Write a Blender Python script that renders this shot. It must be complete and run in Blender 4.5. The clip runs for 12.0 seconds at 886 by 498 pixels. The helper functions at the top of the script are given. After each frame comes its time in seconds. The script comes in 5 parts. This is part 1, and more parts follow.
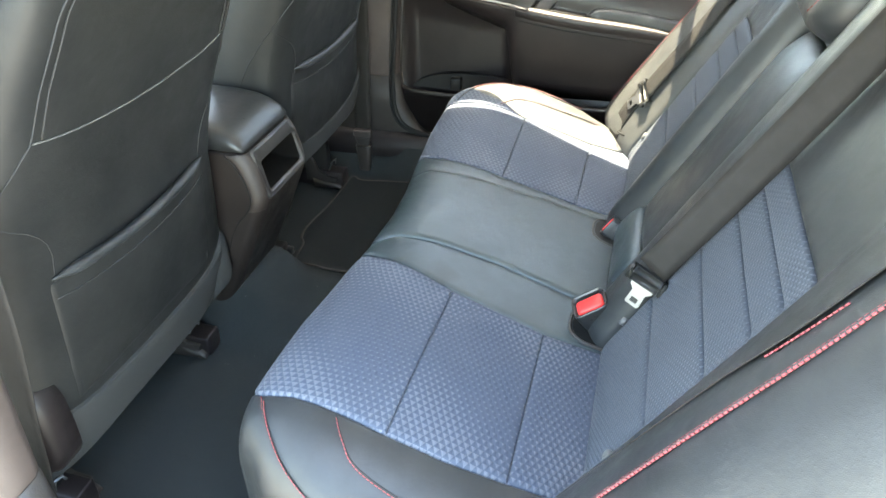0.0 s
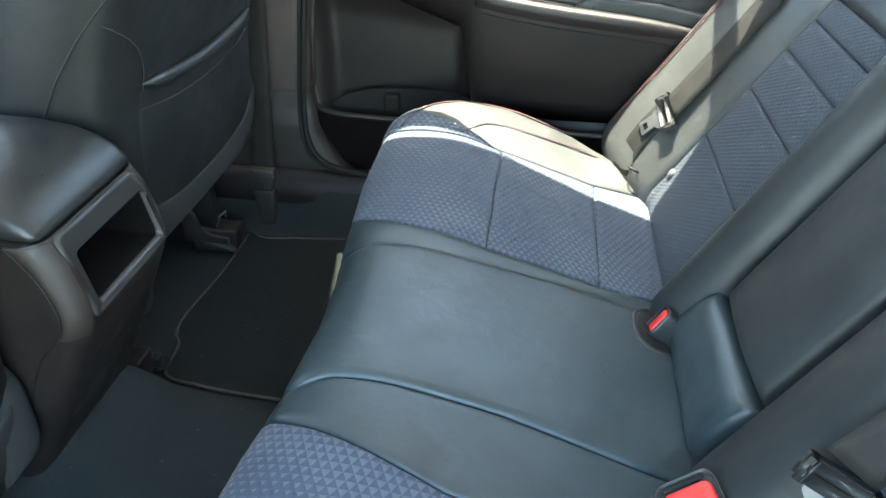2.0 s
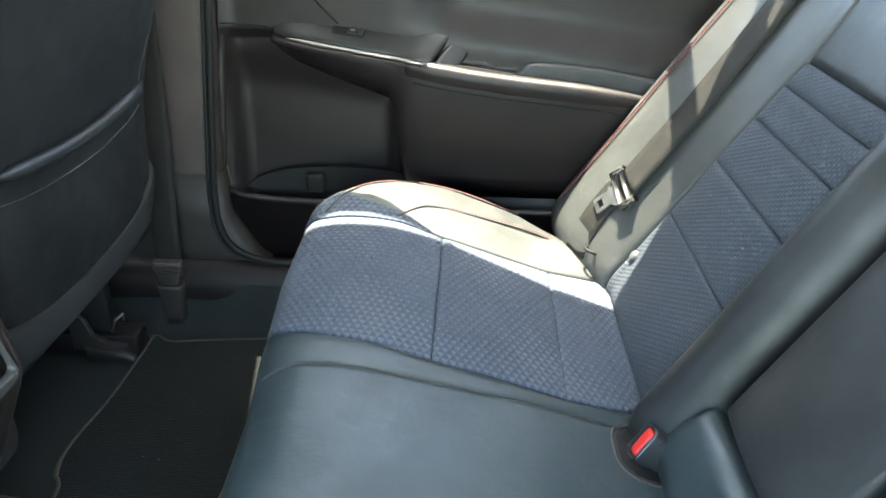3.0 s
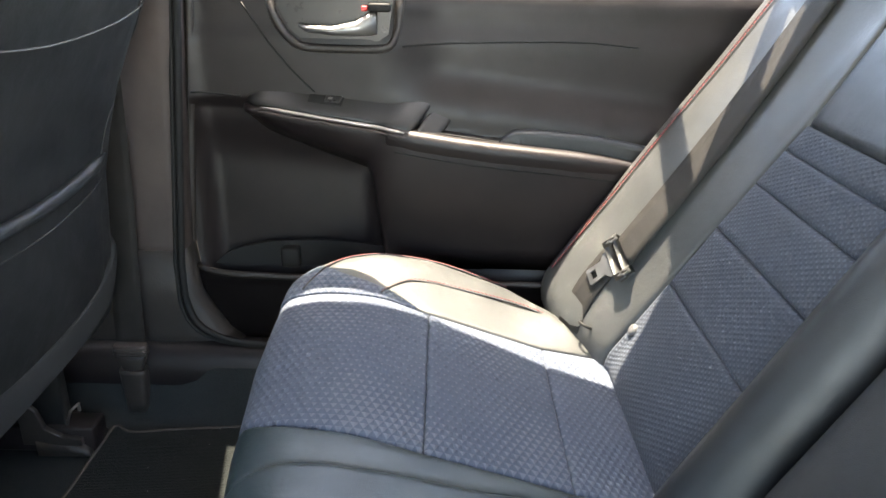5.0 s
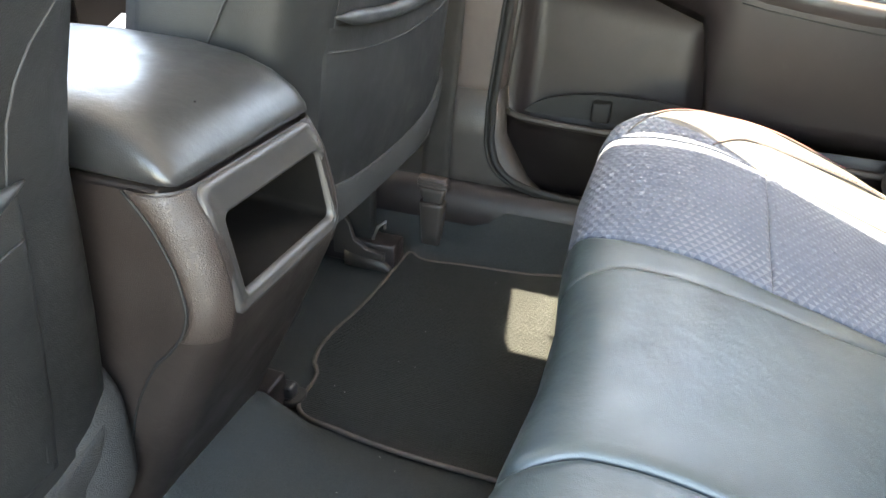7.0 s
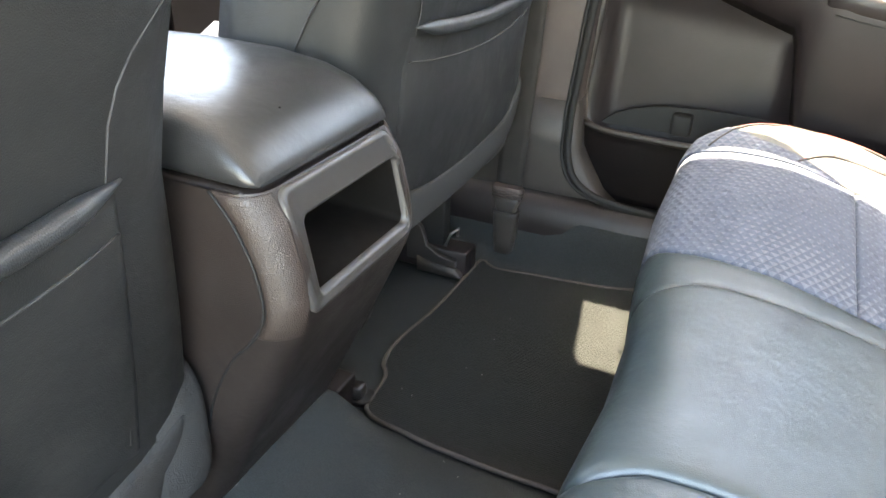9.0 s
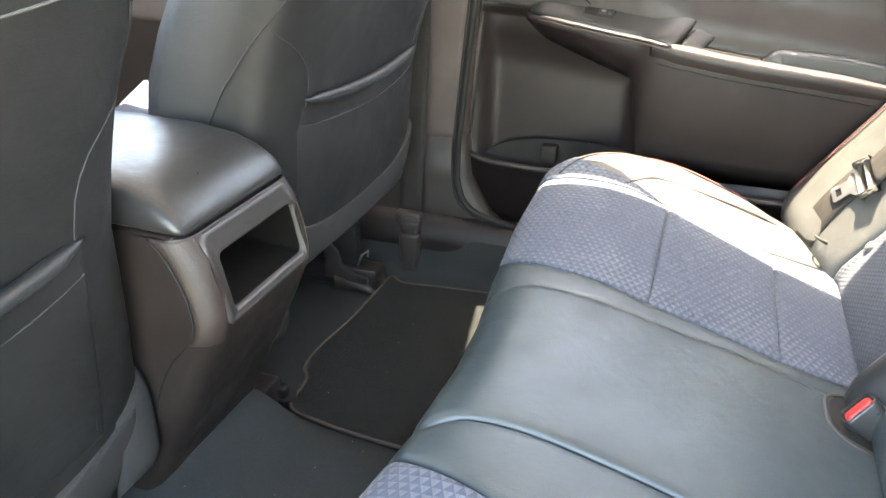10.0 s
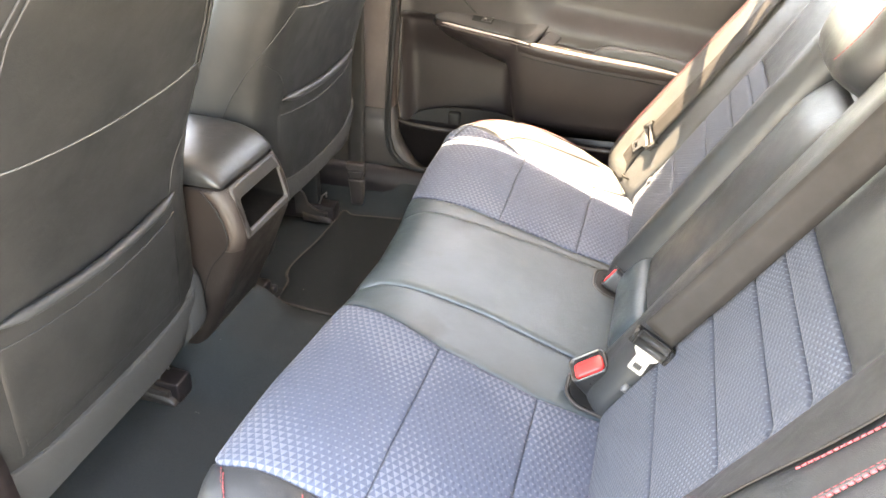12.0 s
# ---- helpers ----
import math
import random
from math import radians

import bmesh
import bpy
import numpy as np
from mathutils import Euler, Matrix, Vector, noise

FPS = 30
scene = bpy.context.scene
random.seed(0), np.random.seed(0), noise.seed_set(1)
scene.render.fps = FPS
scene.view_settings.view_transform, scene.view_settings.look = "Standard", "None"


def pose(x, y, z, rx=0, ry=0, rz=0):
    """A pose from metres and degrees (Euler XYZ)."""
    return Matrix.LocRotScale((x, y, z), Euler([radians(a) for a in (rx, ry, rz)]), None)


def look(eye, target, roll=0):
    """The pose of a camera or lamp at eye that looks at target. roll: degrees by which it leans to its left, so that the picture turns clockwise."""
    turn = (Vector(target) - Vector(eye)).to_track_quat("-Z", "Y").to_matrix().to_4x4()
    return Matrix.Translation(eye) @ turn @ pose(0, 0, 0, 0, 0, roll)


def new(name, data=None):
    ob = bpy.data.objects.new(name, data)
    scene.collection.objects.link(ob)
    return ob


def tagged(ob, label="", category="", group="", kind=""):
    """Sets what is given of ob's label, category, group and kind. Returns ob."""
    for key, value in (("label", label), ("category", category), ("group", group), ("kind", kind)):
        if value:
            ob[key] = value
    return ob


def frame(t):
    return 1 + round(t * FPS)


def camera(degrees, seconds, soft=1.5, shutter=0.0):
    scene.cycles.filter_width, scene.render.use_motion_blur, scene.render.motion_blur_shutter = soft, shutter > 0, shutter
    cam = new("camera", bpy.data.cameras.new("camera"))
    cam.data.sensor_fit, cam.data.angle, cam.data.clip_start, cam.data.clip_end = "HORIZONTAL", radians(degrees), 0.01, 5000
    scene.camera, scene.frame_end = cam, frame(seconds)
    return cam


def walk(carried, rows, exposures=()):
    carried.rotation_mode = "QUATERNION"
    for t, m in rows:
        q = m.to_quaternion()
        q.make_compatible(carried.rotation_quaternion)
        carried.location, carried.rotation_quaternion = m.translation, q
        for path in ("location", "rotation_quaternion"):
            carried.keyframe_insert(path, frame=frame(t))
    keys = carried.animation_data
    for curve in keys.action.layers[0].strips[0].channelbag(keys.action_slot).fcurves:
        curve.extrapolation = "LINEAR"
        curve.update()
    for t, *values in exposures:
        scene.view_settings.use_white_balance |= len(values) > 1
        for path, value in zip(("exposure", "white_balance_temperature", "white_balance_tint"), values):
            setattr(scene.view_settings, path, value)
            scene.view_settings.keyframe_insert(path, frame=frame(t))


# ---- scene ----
cam = camera(61.6, 12.0)
PATH = [
    (0, (0.259, -1.151, 1.006), (-0.204, 0.449, -0.1), -1.4),
    (0.5, (0.222, -1.02, 0.982), (-0.245, 0.559, -0.153), -1.5),
    (1, (0.18, -0.903, 0.947), (-0.254, 0.673, -0.206), -1.2),
    (1.5, (0.12, -0.771, 0.88), (-0.221, 0.844, -0.249), -0.3),
    (2, (0.056, -0.639, 0.809), (-0.171, 1.029, -0.272), 0.8),
    (2.5, (0.036, -0.538, 0.778), (-0.097, 1.184, -0.23), 1.3),
    (3, (0.033, -0.472, 0.769), (-0.029, 1.296, -0.165), 1.4),
    (3.5, (0.032, -0.437, 0.762), (0.025, 1.365, -0.106), 1.4),
    (3.7, (0.028, -0.423, 0.755), (0.04, 1.392, -0.085), 1.5),
    (5.3, (0.008, -0.403, 0.747), (0.016, 1.445, -0.017), 1.3),
    (5.5, (0.006, -0.4, 0.749), (-0.025, 1.439, -0.038), 1.4),
    (6, (-0.017, -0.406, 0.703), (-0.222, 1.404, -0.124), 1.9),
    (6.5, (-0.077, -0.442, 0.66), (-0.454, 1.305, -0.237), 2.2),
    (7, (-0.115, -0.455, 0.622), (-0.65, 1.222, -0.328), 2.6),
    (7.5, (-0.135, -0.433, 0.61), (-0.806, 1.184, -0.357), 2.5),
    (7.7, (-0.136, -0.433, 0.605), (-0.861, 1.161, -0.363), 2.5),
    (9.3, (-0.091, -0.483, 0.642), (-0.797, 1.147, -0.277), 1.3),
    (9.5, (-0.059, -0.511, 0.665), (-0.727, 1.142, -0.241), 1.1),
    (10, (0.022, -0.599, 0.725), (-0.573, 1.086, -0.173), 0.6),
    (10.5, (0.094, -0.688, 0.783), (-0.447, 1.002, -0.141), 0.3),
    (11, (0.161, -0.781, 0.843), (-0.346, 0.894, -0.126), -0.1),
    (11.5, (0.197, -0.914, 0.919), (-0.282, 0.743, -0.094), 0.1),
    (12, (0.246, -1.051, 0.988), (-0.224, 0.587, -0.06), 0.4),
]
EXPOSURES = [(0, 5.01, 8600, 2), (0.5, 5.38, 8900, 2), (1.0, 5.0, 8600, 1), (1.5, 4.74, 8000, -1), (2.1, 4.59, 7300, -4), (2.5, 4.63, 7400, -3), (3.6, 4.64, 7850, 0), (5.5, 4.4, 8150, 10), (6.5, 5.37, 8950, 8), (7.5, 5.72, 9200, 9), (9.5, 5.6, 9200, 10), (10.5, 5.47, 9300, 10), (11.2, 5.54, 10000, 13), (12, 5.79, 11100, 16)]
walk(cam, [(t, look(eye, target, roll)) for t, eye, target, roll in PATH], EXPOSURES)

# ---- light ----
SUN_DIR = Vector((-0.05, 0.287, 1.0)).normalized()      # towards the sun
world = bpy.data.worlds.new("sky")
scene.world = world
world.use_nodes = True
wn = world.node_tree.nodes
sky = wn.new("ShaderNodeTexSky")
sky.sky_type = "NISHITA"
sky.sun_disc = False
sky.sun_elevation = math.asin(SUN_DIR.z)
sky.sun_rotation = math.atan2(SUN_DIR.x, SUN_DIR.y)
world.node_tree.links.new(sky.outputs[0], wn["Background"].inputs[0])
wn["Background"].inputs[1].default_value = 0.15
sun = new("sun", bpy.data.lights.new("sun", "SUN"))
sun.data.energy, sun.data.angle, sun.data.color = 1.9, radians(0.55), (1.0, 0.96, 0.90)
sun.matrix_world = look(SUN_DIR * 30, (0, 0, 0))


# ---- materials ----
class Mat:
    """A small wrapper that builds one node material."""

    def __init__(self, name, colour, rough=0.5, metal=0.0, spec=0.5):
        self.m = bpy.data.materials.new(name)
        self.m.use_nodes = True
        self.t = self.m.node_tree
        self.b = self.t.nodes["Principled BSDF"]
        self.set("Base Color", (*colour, 1)), self.set("Roughness", rough), self.set("Metallic", metal)
        self.set("Specular IOR Level", spec)
        self.colour = colour

    def set(self, name, value):
        self.b.inputs[name].default_value = value

    def node(self, kind, **inputs):
        n = self.t.nodes.new("ShaderNode" + kind)
        for k, v in inputs.items():
            n.inputs[k.replace("_", " ")].default_value = v
        return n

    def link(self, a, b):
        self.t.links.new(a, b)

    def coords(self, uv=False):
        c = self.node("TexCoord")
        return c.outputs["UV" if uv else "Object"]

    def noise(self, scale, detail=4.0, rough=0.6, uv=False):
        n = self.node("TexNoise", Scale=scale, Detail=detail, Roughness=rough)
        self.link(self.coords(uv), n.inputs["Vector"])
        return n.outputs[0]

    def ramp(self, fac, lo, hi, a=0.3, b=0.7):
        r = self.node("ValToRGB")
        e = r.color_ramp.elements
        e[0].position, e[0].color = a, (*lo, 1)
        e[1].position, e[1].color = b, (*hi, 1)
        self.link(fac, r.inputs[0])
        return r.outputs[0]

    def value(self, fac, a, b, lo, hi):
        r = self.node("MapRange")
        for i, v in enumerate((a, b, lo, hi)):
            r.inputs[1 + i].default_value = v
        self.link(fac, r.inputs[0])
        return r.outputs[0]

    def math(self, op, a, b=0.0):
        n = self.node("Math")
        n.operation = op
        for i, v in enumerate((a, b)):
            if isinstance(v, (int, float)):
                n.inputs[i].default_value = v
            else:
                self.link(v, n.inputs[i])
        return n.outputs[0]

    def bump(self, height, strength, distance):
        n = self.node("Bump", Strength=strength, Distance=distance)
        self.link(height, n.inputs["Height"])
        if self.b.inputs["Normal"].links:
            self.link(self.b.inputs["Normal"].links[0].from_socket, n.inputs["Normal"])
        self.link(n.outputs[0], self.b.inputs["Normal"])


def leather(name, lo, hi, rough=0.42, grain=0.35, spec=0.5, marks=0.0):
    """Grained hide: small cells, soft creases, patchy sheen."""
    m = Mat(name, hi, rough, 0, spec)
    worn = m.math("ADD", m.math("MULTIPLY", m.noise(9, 5), 0.7), m.math("MULTIPLY", m.noise(3.1, 3), 0.3))
    tone = m.ramp(worn, lo, hi, 0.38, 0.62)
    if marks:
        mix = m.node("Mix")
        mix.data_type = "RGBA"
        m.link(m.value(m.noise(7.5, 2, 0.7), 0.60, 0.70, 0.0, marks), mix.inputs["Factor"])
        m.link(tone, mix.inputs["A"])
        mix.inputs["B"].default_value = (*(c * 0.45 for c in lo), 1)
        tone = mix.outputs["Result"]
    m.link(tone, m.b.inputs["Base Color"])
    v = m.node("TexVoronoi", Scale=620.0)
    v.feature = "DISTANCE_TO_EDGE"
    m.link(m.coords(), v.inputs["Vector"])
    m.link(m.value(m.noise(26, 4), 0.3, 0.7, rough - 0.06, rough + 0.10), m.b.inputs["Roughness"])
    m.bump(v.outputs[0], grain, 0.0006)
    m.bump(m.noise(38, 3), 0.20, 0.004)
    return m.m


def plastic(name, lo, hi, rough=0.5, grain=0.25, scale=900.0, spec=0.45):
    """Moulded trim with a fine leather-like grain and faint scuffs."""
    m = Mat(name, hi, rough, 0, spec)
    m.link(m.ramp(m.noise(14, 6), lo, hi), m.b.inputs["Base Color"])
    m.link(m.value(m.noise(40, 6), 0.3, 0.7, rough - 0.06, rough + 0.08), m.b.inputs["Roughness"])
    m.bump(m.noise(scale, 2), grain, 0.0008)
    return m.m


def carpet(name, lo, hi, rows=False):
    """Short pile; with rows the pile runs in fine ribs."""
    m = Mat(name, hi, 0.95, 0, 0.05)
    fine = m.noise(900, 3)
    m.link(m.ramp(fine, lo, hi, 0.25, 0.8), m.b.inputs["Base Color"])
    m.set("Sheen Weight", 0.03), m.set("Sheen Roughness", 0.5)
    m.bump(fine, 0.9, 0.003)
    m.bump(m.noise(18, 4), 0.35, 0.006)
    if rows:
        w = m.node("TexWave", Scale=95.0, Distortion=2.5, Detail=2.0, Detail_Scale=3.0)
        w.bands_direction = "Y"
        m.link(m.coords(), w.inputs["Vector"])
        m.bump(w.outputs[1], 0.50, 0.0025)
    return m.m


def weave(name, base, light, cu=0.0100, cv=0.0092, middle=0.36, relief=0.75, largest=0.48):
    """Embossed seat cloth: rows of small triangles whose size swells and shrinks in waves over the panel."""
    m = Mat(name, base, 0.78, 0, 0.25)
    sep = m.node("SeparateXYZ")
    m.link(m.coords(True), sep.inputs[0])
    u, v = m.math("DIVIDE", sep.outputs[0], cu), m.math("DIVIDE", sep.outputs[1], cv)
    row = m.math("FLOOR", v)
    half = m.math("MULTIPLY", m.math("MODULO", m.math("ABSOLUTE", row), 2.0), 0.5)
    fu = m.math("ABSOLUTE", m.math("SUBTRACT", m.math("FRACT", m.math("ADD", u, half)), 0.5))
    fv = m.math("FRACT", v)
    # swelling of the pattern: broad soft bands
    wave = m.math("MULTIPLY", m.math("SINE", m.math("ADD", m.math("MULTIPLY", sep.outputs[0], 31.0), m.math("MULTIPLY", sep.outputs[1], 13.0))), 0.045)
    away = m.math("ADD", m.math("ABSOLUTE", m.math("SUBTRACT", m.math("ABSOLUTE", sep.outputs[1]), middle)), wave)
    size = m.value(away, 0.045, 0.15, 0.17, largest)
    tri = m.math("SUBTRACT", m.math("SUBTRACT", m.math("MULTIPLY", fv, 0.48), m.math("SUBTRACT", 0.48, size)), fu)
    mask = m.value(tri, -0.02, 0.03, 0.0, 1.0)
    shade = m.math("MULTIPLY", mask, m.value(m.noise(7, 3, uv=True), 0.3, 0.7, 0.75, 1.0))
    mix = m.node("Mix")
    mix.data_type = "RGBA"
    mix.inputs["A"].default_value, mix.inputs["B"].default_value = (*base, 1), (*light, 1)
    m.link(shade, mix.inputs["Factor"])
    m.link(mix.outputs["Result"], m.b.inputs["Base Color"])
    m.set("Sheen Weight", 0.06), m.set("Sheen Roughness", 0.4)
    thread = m.node("TexWave", Scale=420.0, Distortion=0.5)
    m.link(m.coords(True), thread.inputs["Vector"])
    m.bump(thread.outputs[1], 0.25, 0.0006)
    dome = m.math("MULTIPLY", m.math("SUBTRACT", 1.0, m.math("MULTIPLY", fu, 2.0)), fv)
    m.bump(dome, relief, 0.0026)
    m.bump(m.noise(30, 2, uv=True), 0.15, 0.004)
    return m.m


def webbing(name, lo, hi):
    """Seat belt: fine ribs along the strap."""
    m = Mat(name, hi, 0.65, 0, 0.2)
    m.link(m.ramp(m.noise(30, 4), lo, hi), m.b.inputs["Base Color"])
    w = m.node("TexWave", Scale=210.0, Distortion=0.6)
    w.bands_direction = "X"
    m.link(m.coords(True), w.inputs["Vector"])
    m.bump(w.outputs[1], 0.18, 0.0005)
    w2 = m.node("TexWave", Scale=330.0, Distortion=0.4)
    w2.bands_direction = "Y"
    m.link(m.coords(True), w2.inputs["Vector"])
    m.bump(w2.outputs[1], 0.3, 0.0004)
    return m.m


def plain(name, colour, rough=0.5, metal=0.0, spec=0.5, vary=0.12, scale=40.0):
    m = Mat(name, colour, rough, metal, spec)
    m.link(m.ramp(m.noise(scale, 5), tuple(c * (1 - vary) for c in colour), tuple(min(1, c * (1 + vary)) for c in colour)), m.b.inputs["Base Color"])
    m.link(m.value(m.noise(scale * 2, 4), 0.3, 0.7, max(0.03, rough - 0.05), rough + 0.07), m.b.inputs["Roughness"])
    return m.m


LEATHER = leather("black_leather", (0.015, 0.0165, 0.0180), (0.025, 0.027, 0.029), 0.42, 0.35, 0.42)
# lit copy of the black leather: sun brightness put into its base colour
LEATHER_SUNLIT = leather("sunlit_leather", (0.040, 0.0418, 0.0414), (0.053, 0.0550, 0.0540), 0.42, 0.35)
LEATHER_SEAT = leather("seat_leather", (0.020, 0.031, 0.036), (0.032, 0.046, 0.052), 0.36, 0.3, 0.52, 0.6)
VINYL = leather("seat_back_vinyl", (0.0105, 0.0112, 0.0116), (0.0175, 0.0178, 0.0178), 0.46, 0.4, 0.30)
CLOTH = weave("navy_seat_cloth", (0.051, 0.063, 0.090), (0.100, 0.112, 0.138))
CLOTH_BACK = weave("navy_back_cloth", (0.035, 0.043, 0.058), (0.074, 0.087, 0.108), 0.0072, 0.0062, relief=0.5, largest=0.33)
PLASTIC = plastic("dark_trim_plastic", (0.024, 0.0205, 0.019), (0.036, 0.031, 0.0285), 0.44, 0.5, 420, 0.42)
PLASTIC_SOFT = plastic("soft_trim_plastic", (0.0098, 0.0072, 0.0075), (0.0158, 0.0118, 0.0123), 0.42, 0.35, 700, 0.36)
PLASTIC_PALE = plastic("pillar_plastic", (0.046, 0.034, 0.0310), (0.060, 0.045, 0.0405), 0.6, 0.3, 500)
GLOSS = plain("smooth_black_plastic", (0.020, 0.020, 0.021), 0.30)
FELT = carpet("grey_felt", (0.026, 0.0265, 0.027), (0.054, 0.055, 0.056))
CARPET = carpet("dark_carpet", (0.0125, 0.0150, 0.0158), (0.040, 0.047, 0.049))
MAT_PILE = carpet("mat_pile", (0.0072, 0.0084, 0.0084), (0.0250, 0.0288, 0.0288), True)
BINDING = plain("mat_binding", (0.040, 0.033, 0.028), 0.8)
RUBBER = plain("black_rubber", (0.009, 0.009, 0.009), 0.65, 0.0, 0.3)
HEAD_GREY = plain("grey_moulding", (0.050, 0.050, 0.050), 0.40)
STRAP_DARK = webbing("dark_belt_webbing", (0.016, 0.0144, 0.0134), (0.0235, 0.0213, 0.020))
STRAP_MID = webbing("centre_belt_webbing", (0.0145, 0.0138, 0.0130), (0.0210, 0.0200, 0.0190))
THREAD = plain("black_thread", (0.016, 0.016, 0.017), 0.75)
GREY_THREAD = plain("grey_thread", (0.065, 0.064, 0.063), 0.75)
RED_THREAD = plain("red_thread", (0.24, 0.040, 0.045), 0.75)
RED = plain("red_plastic", (0.75, 0.035, 0.035), 0.35)
STEEL = plain("steel", (0.25, 0.255, 0.26), 0.48, 1.0)
# near-black so that the colour itself carries the shade inside the recess
TRAY = plain("tray_shade", (0.0035, 0.0030, 0.0027), 0.8, 0.0, 0.08)
SATIN = plain("satin_silver", (0.25, 0.247, 0.24), 0.40, 0.85)
STUD = plain("grey_stud", (0.08, 0.08, 0.083), 0.5)
BEZEL = plain("satin_black_plastic", (0.028, 0.0262, 0.0258), 0.44)
PLATE = plain("switch_plate_plastic", (0.013, 0.0128, 0.013), 0.42)
STRIP = plain("dull_silver", (0.36, 0.33, 0.30), 0.36, 0.8)
CONSOLE = leather("console_plastic", (0.0118, 0.0086, 0.0079), (0.0185, 0.0138, 0.0125), 0.40, 0.5, 0.38)
CHEEK = leather("cheek_grain", (0.023, 0.0165, 0.0145), (0.034, 0.0250, 0.0218), 0.38, 0.9, 0.42)
HEADLINER = plain("headliner_cloth", (0.36, 0.35, 0.335), 0.95, scale=200.0)
PAINT = plain("car_paint", (0.30, 0.31, 0.32), 0.25, 0.4)
CONCRETE = plain("concrete", (0.30, 0.29, 0.275), 0.9, vary=0.3, scale=2.0)


def glass_material():
    m = Mat("window_glass", (1, 1, 1), 0.0)
    m.set("Transmission Weight", 1.0), m.set("IOR", 1.01)
    return m.m


GLASS = glass_material()


# ---- building helpers ----
def part(name, bm, material, parent=None, label=""):
    """Link a bmesh as one mesh object, under a thing or a part."""
    me = bpy.data.meshes.new(name)
    bm.to_mesh(me)
    bm.free()
    me.materials.append(material)
    ob = new(name, me)
    if parent:
        ob.parent = parent
    return tagged(ob, label)


def thing(name, label, category, group="", kind=""):
    return tagged(new(name), label, category, group, kind)


class Curve:
    """A smooth line through points, by its length."""

    def __init__(self, pts, n=24):
        p = [Vector(q) for q in pts]
        p = [p[0] * 2 - p[1], *p, p[-1] * 2 - p[-2]]
        out = []
        for a, b, c, d in zip(p, p[1:], p[2:], p[3:]):
            for i in range(n):
                t = i / n
                out.append(0.5 * (2 * b + (c - a) * t + (2 * a - 5 * b + 4 * c - d) * t * t + (3 * b - a - 3 * c + d) * t ** 3))
        out.append(p[-2].copy())
        self.p, self.s = out, [0.0]
        for a, b in zip(out, out[1:]):
            self.s.append(self.s[-1] + (b - a).length)
        self.length = self.s[-1]

    def at(self, s):
        s = min(max(s, 0.0), self.length)
        i = min(int(np.searchsorted(self.s, s, side="right")) - 1, len(self.p) - 2)
        f = (s - self.s[i]) / max(self.s[i + 1] - self.s[i], 1e-9)
        return self.p[i].lerp(self.p[i + 1], f)

    def where(self, axis, value):
        """The length at which the line's coordinate first reaches the value."""
        for i, (a, b) in enumerate(zip(self.p, self.p[1:])):
            if (a[axis] - value) * (b[axis] - value) <= 0 and a[axis] != b[axis]:
                return self.s[i] + (self.s[i + 1] - self.s[i]) * (value - a[axis]) / (b[axis] - a[axis])
        return self.length

    def run(self, step):
        n = max(2, int(self.length / step) + 1)
        return [self.at(self.length * i / (n - 1)) for i in range(n)]


def lerp_table(table, x):
    xs, ys = zip(*table)
    return float(np.interp(x, xs, ys))


def spaced(a, b, roll, step):
    """Samples from a to b, closer together near both ends."""
    n = max(2, int(abs(b - a) / step))
    mid = [a + (b - a) * i / n for i in range(n + 1)]
    r = min(roll, abs(b - a) / 2.5) * (1 if b > a else -1)
    ends = [a + r * k for k in (0, 0.12, 0.35, 0.65)] + [b - r * k for k in (0, 0.12, 0.35, 0.65)]
    vals = sorted(ends + [m for m in mid if abs(m - a) > abs(r) * 0.8 and abs(b - m) > abs(r) * 0.8], reverse=b < a)
    return vals


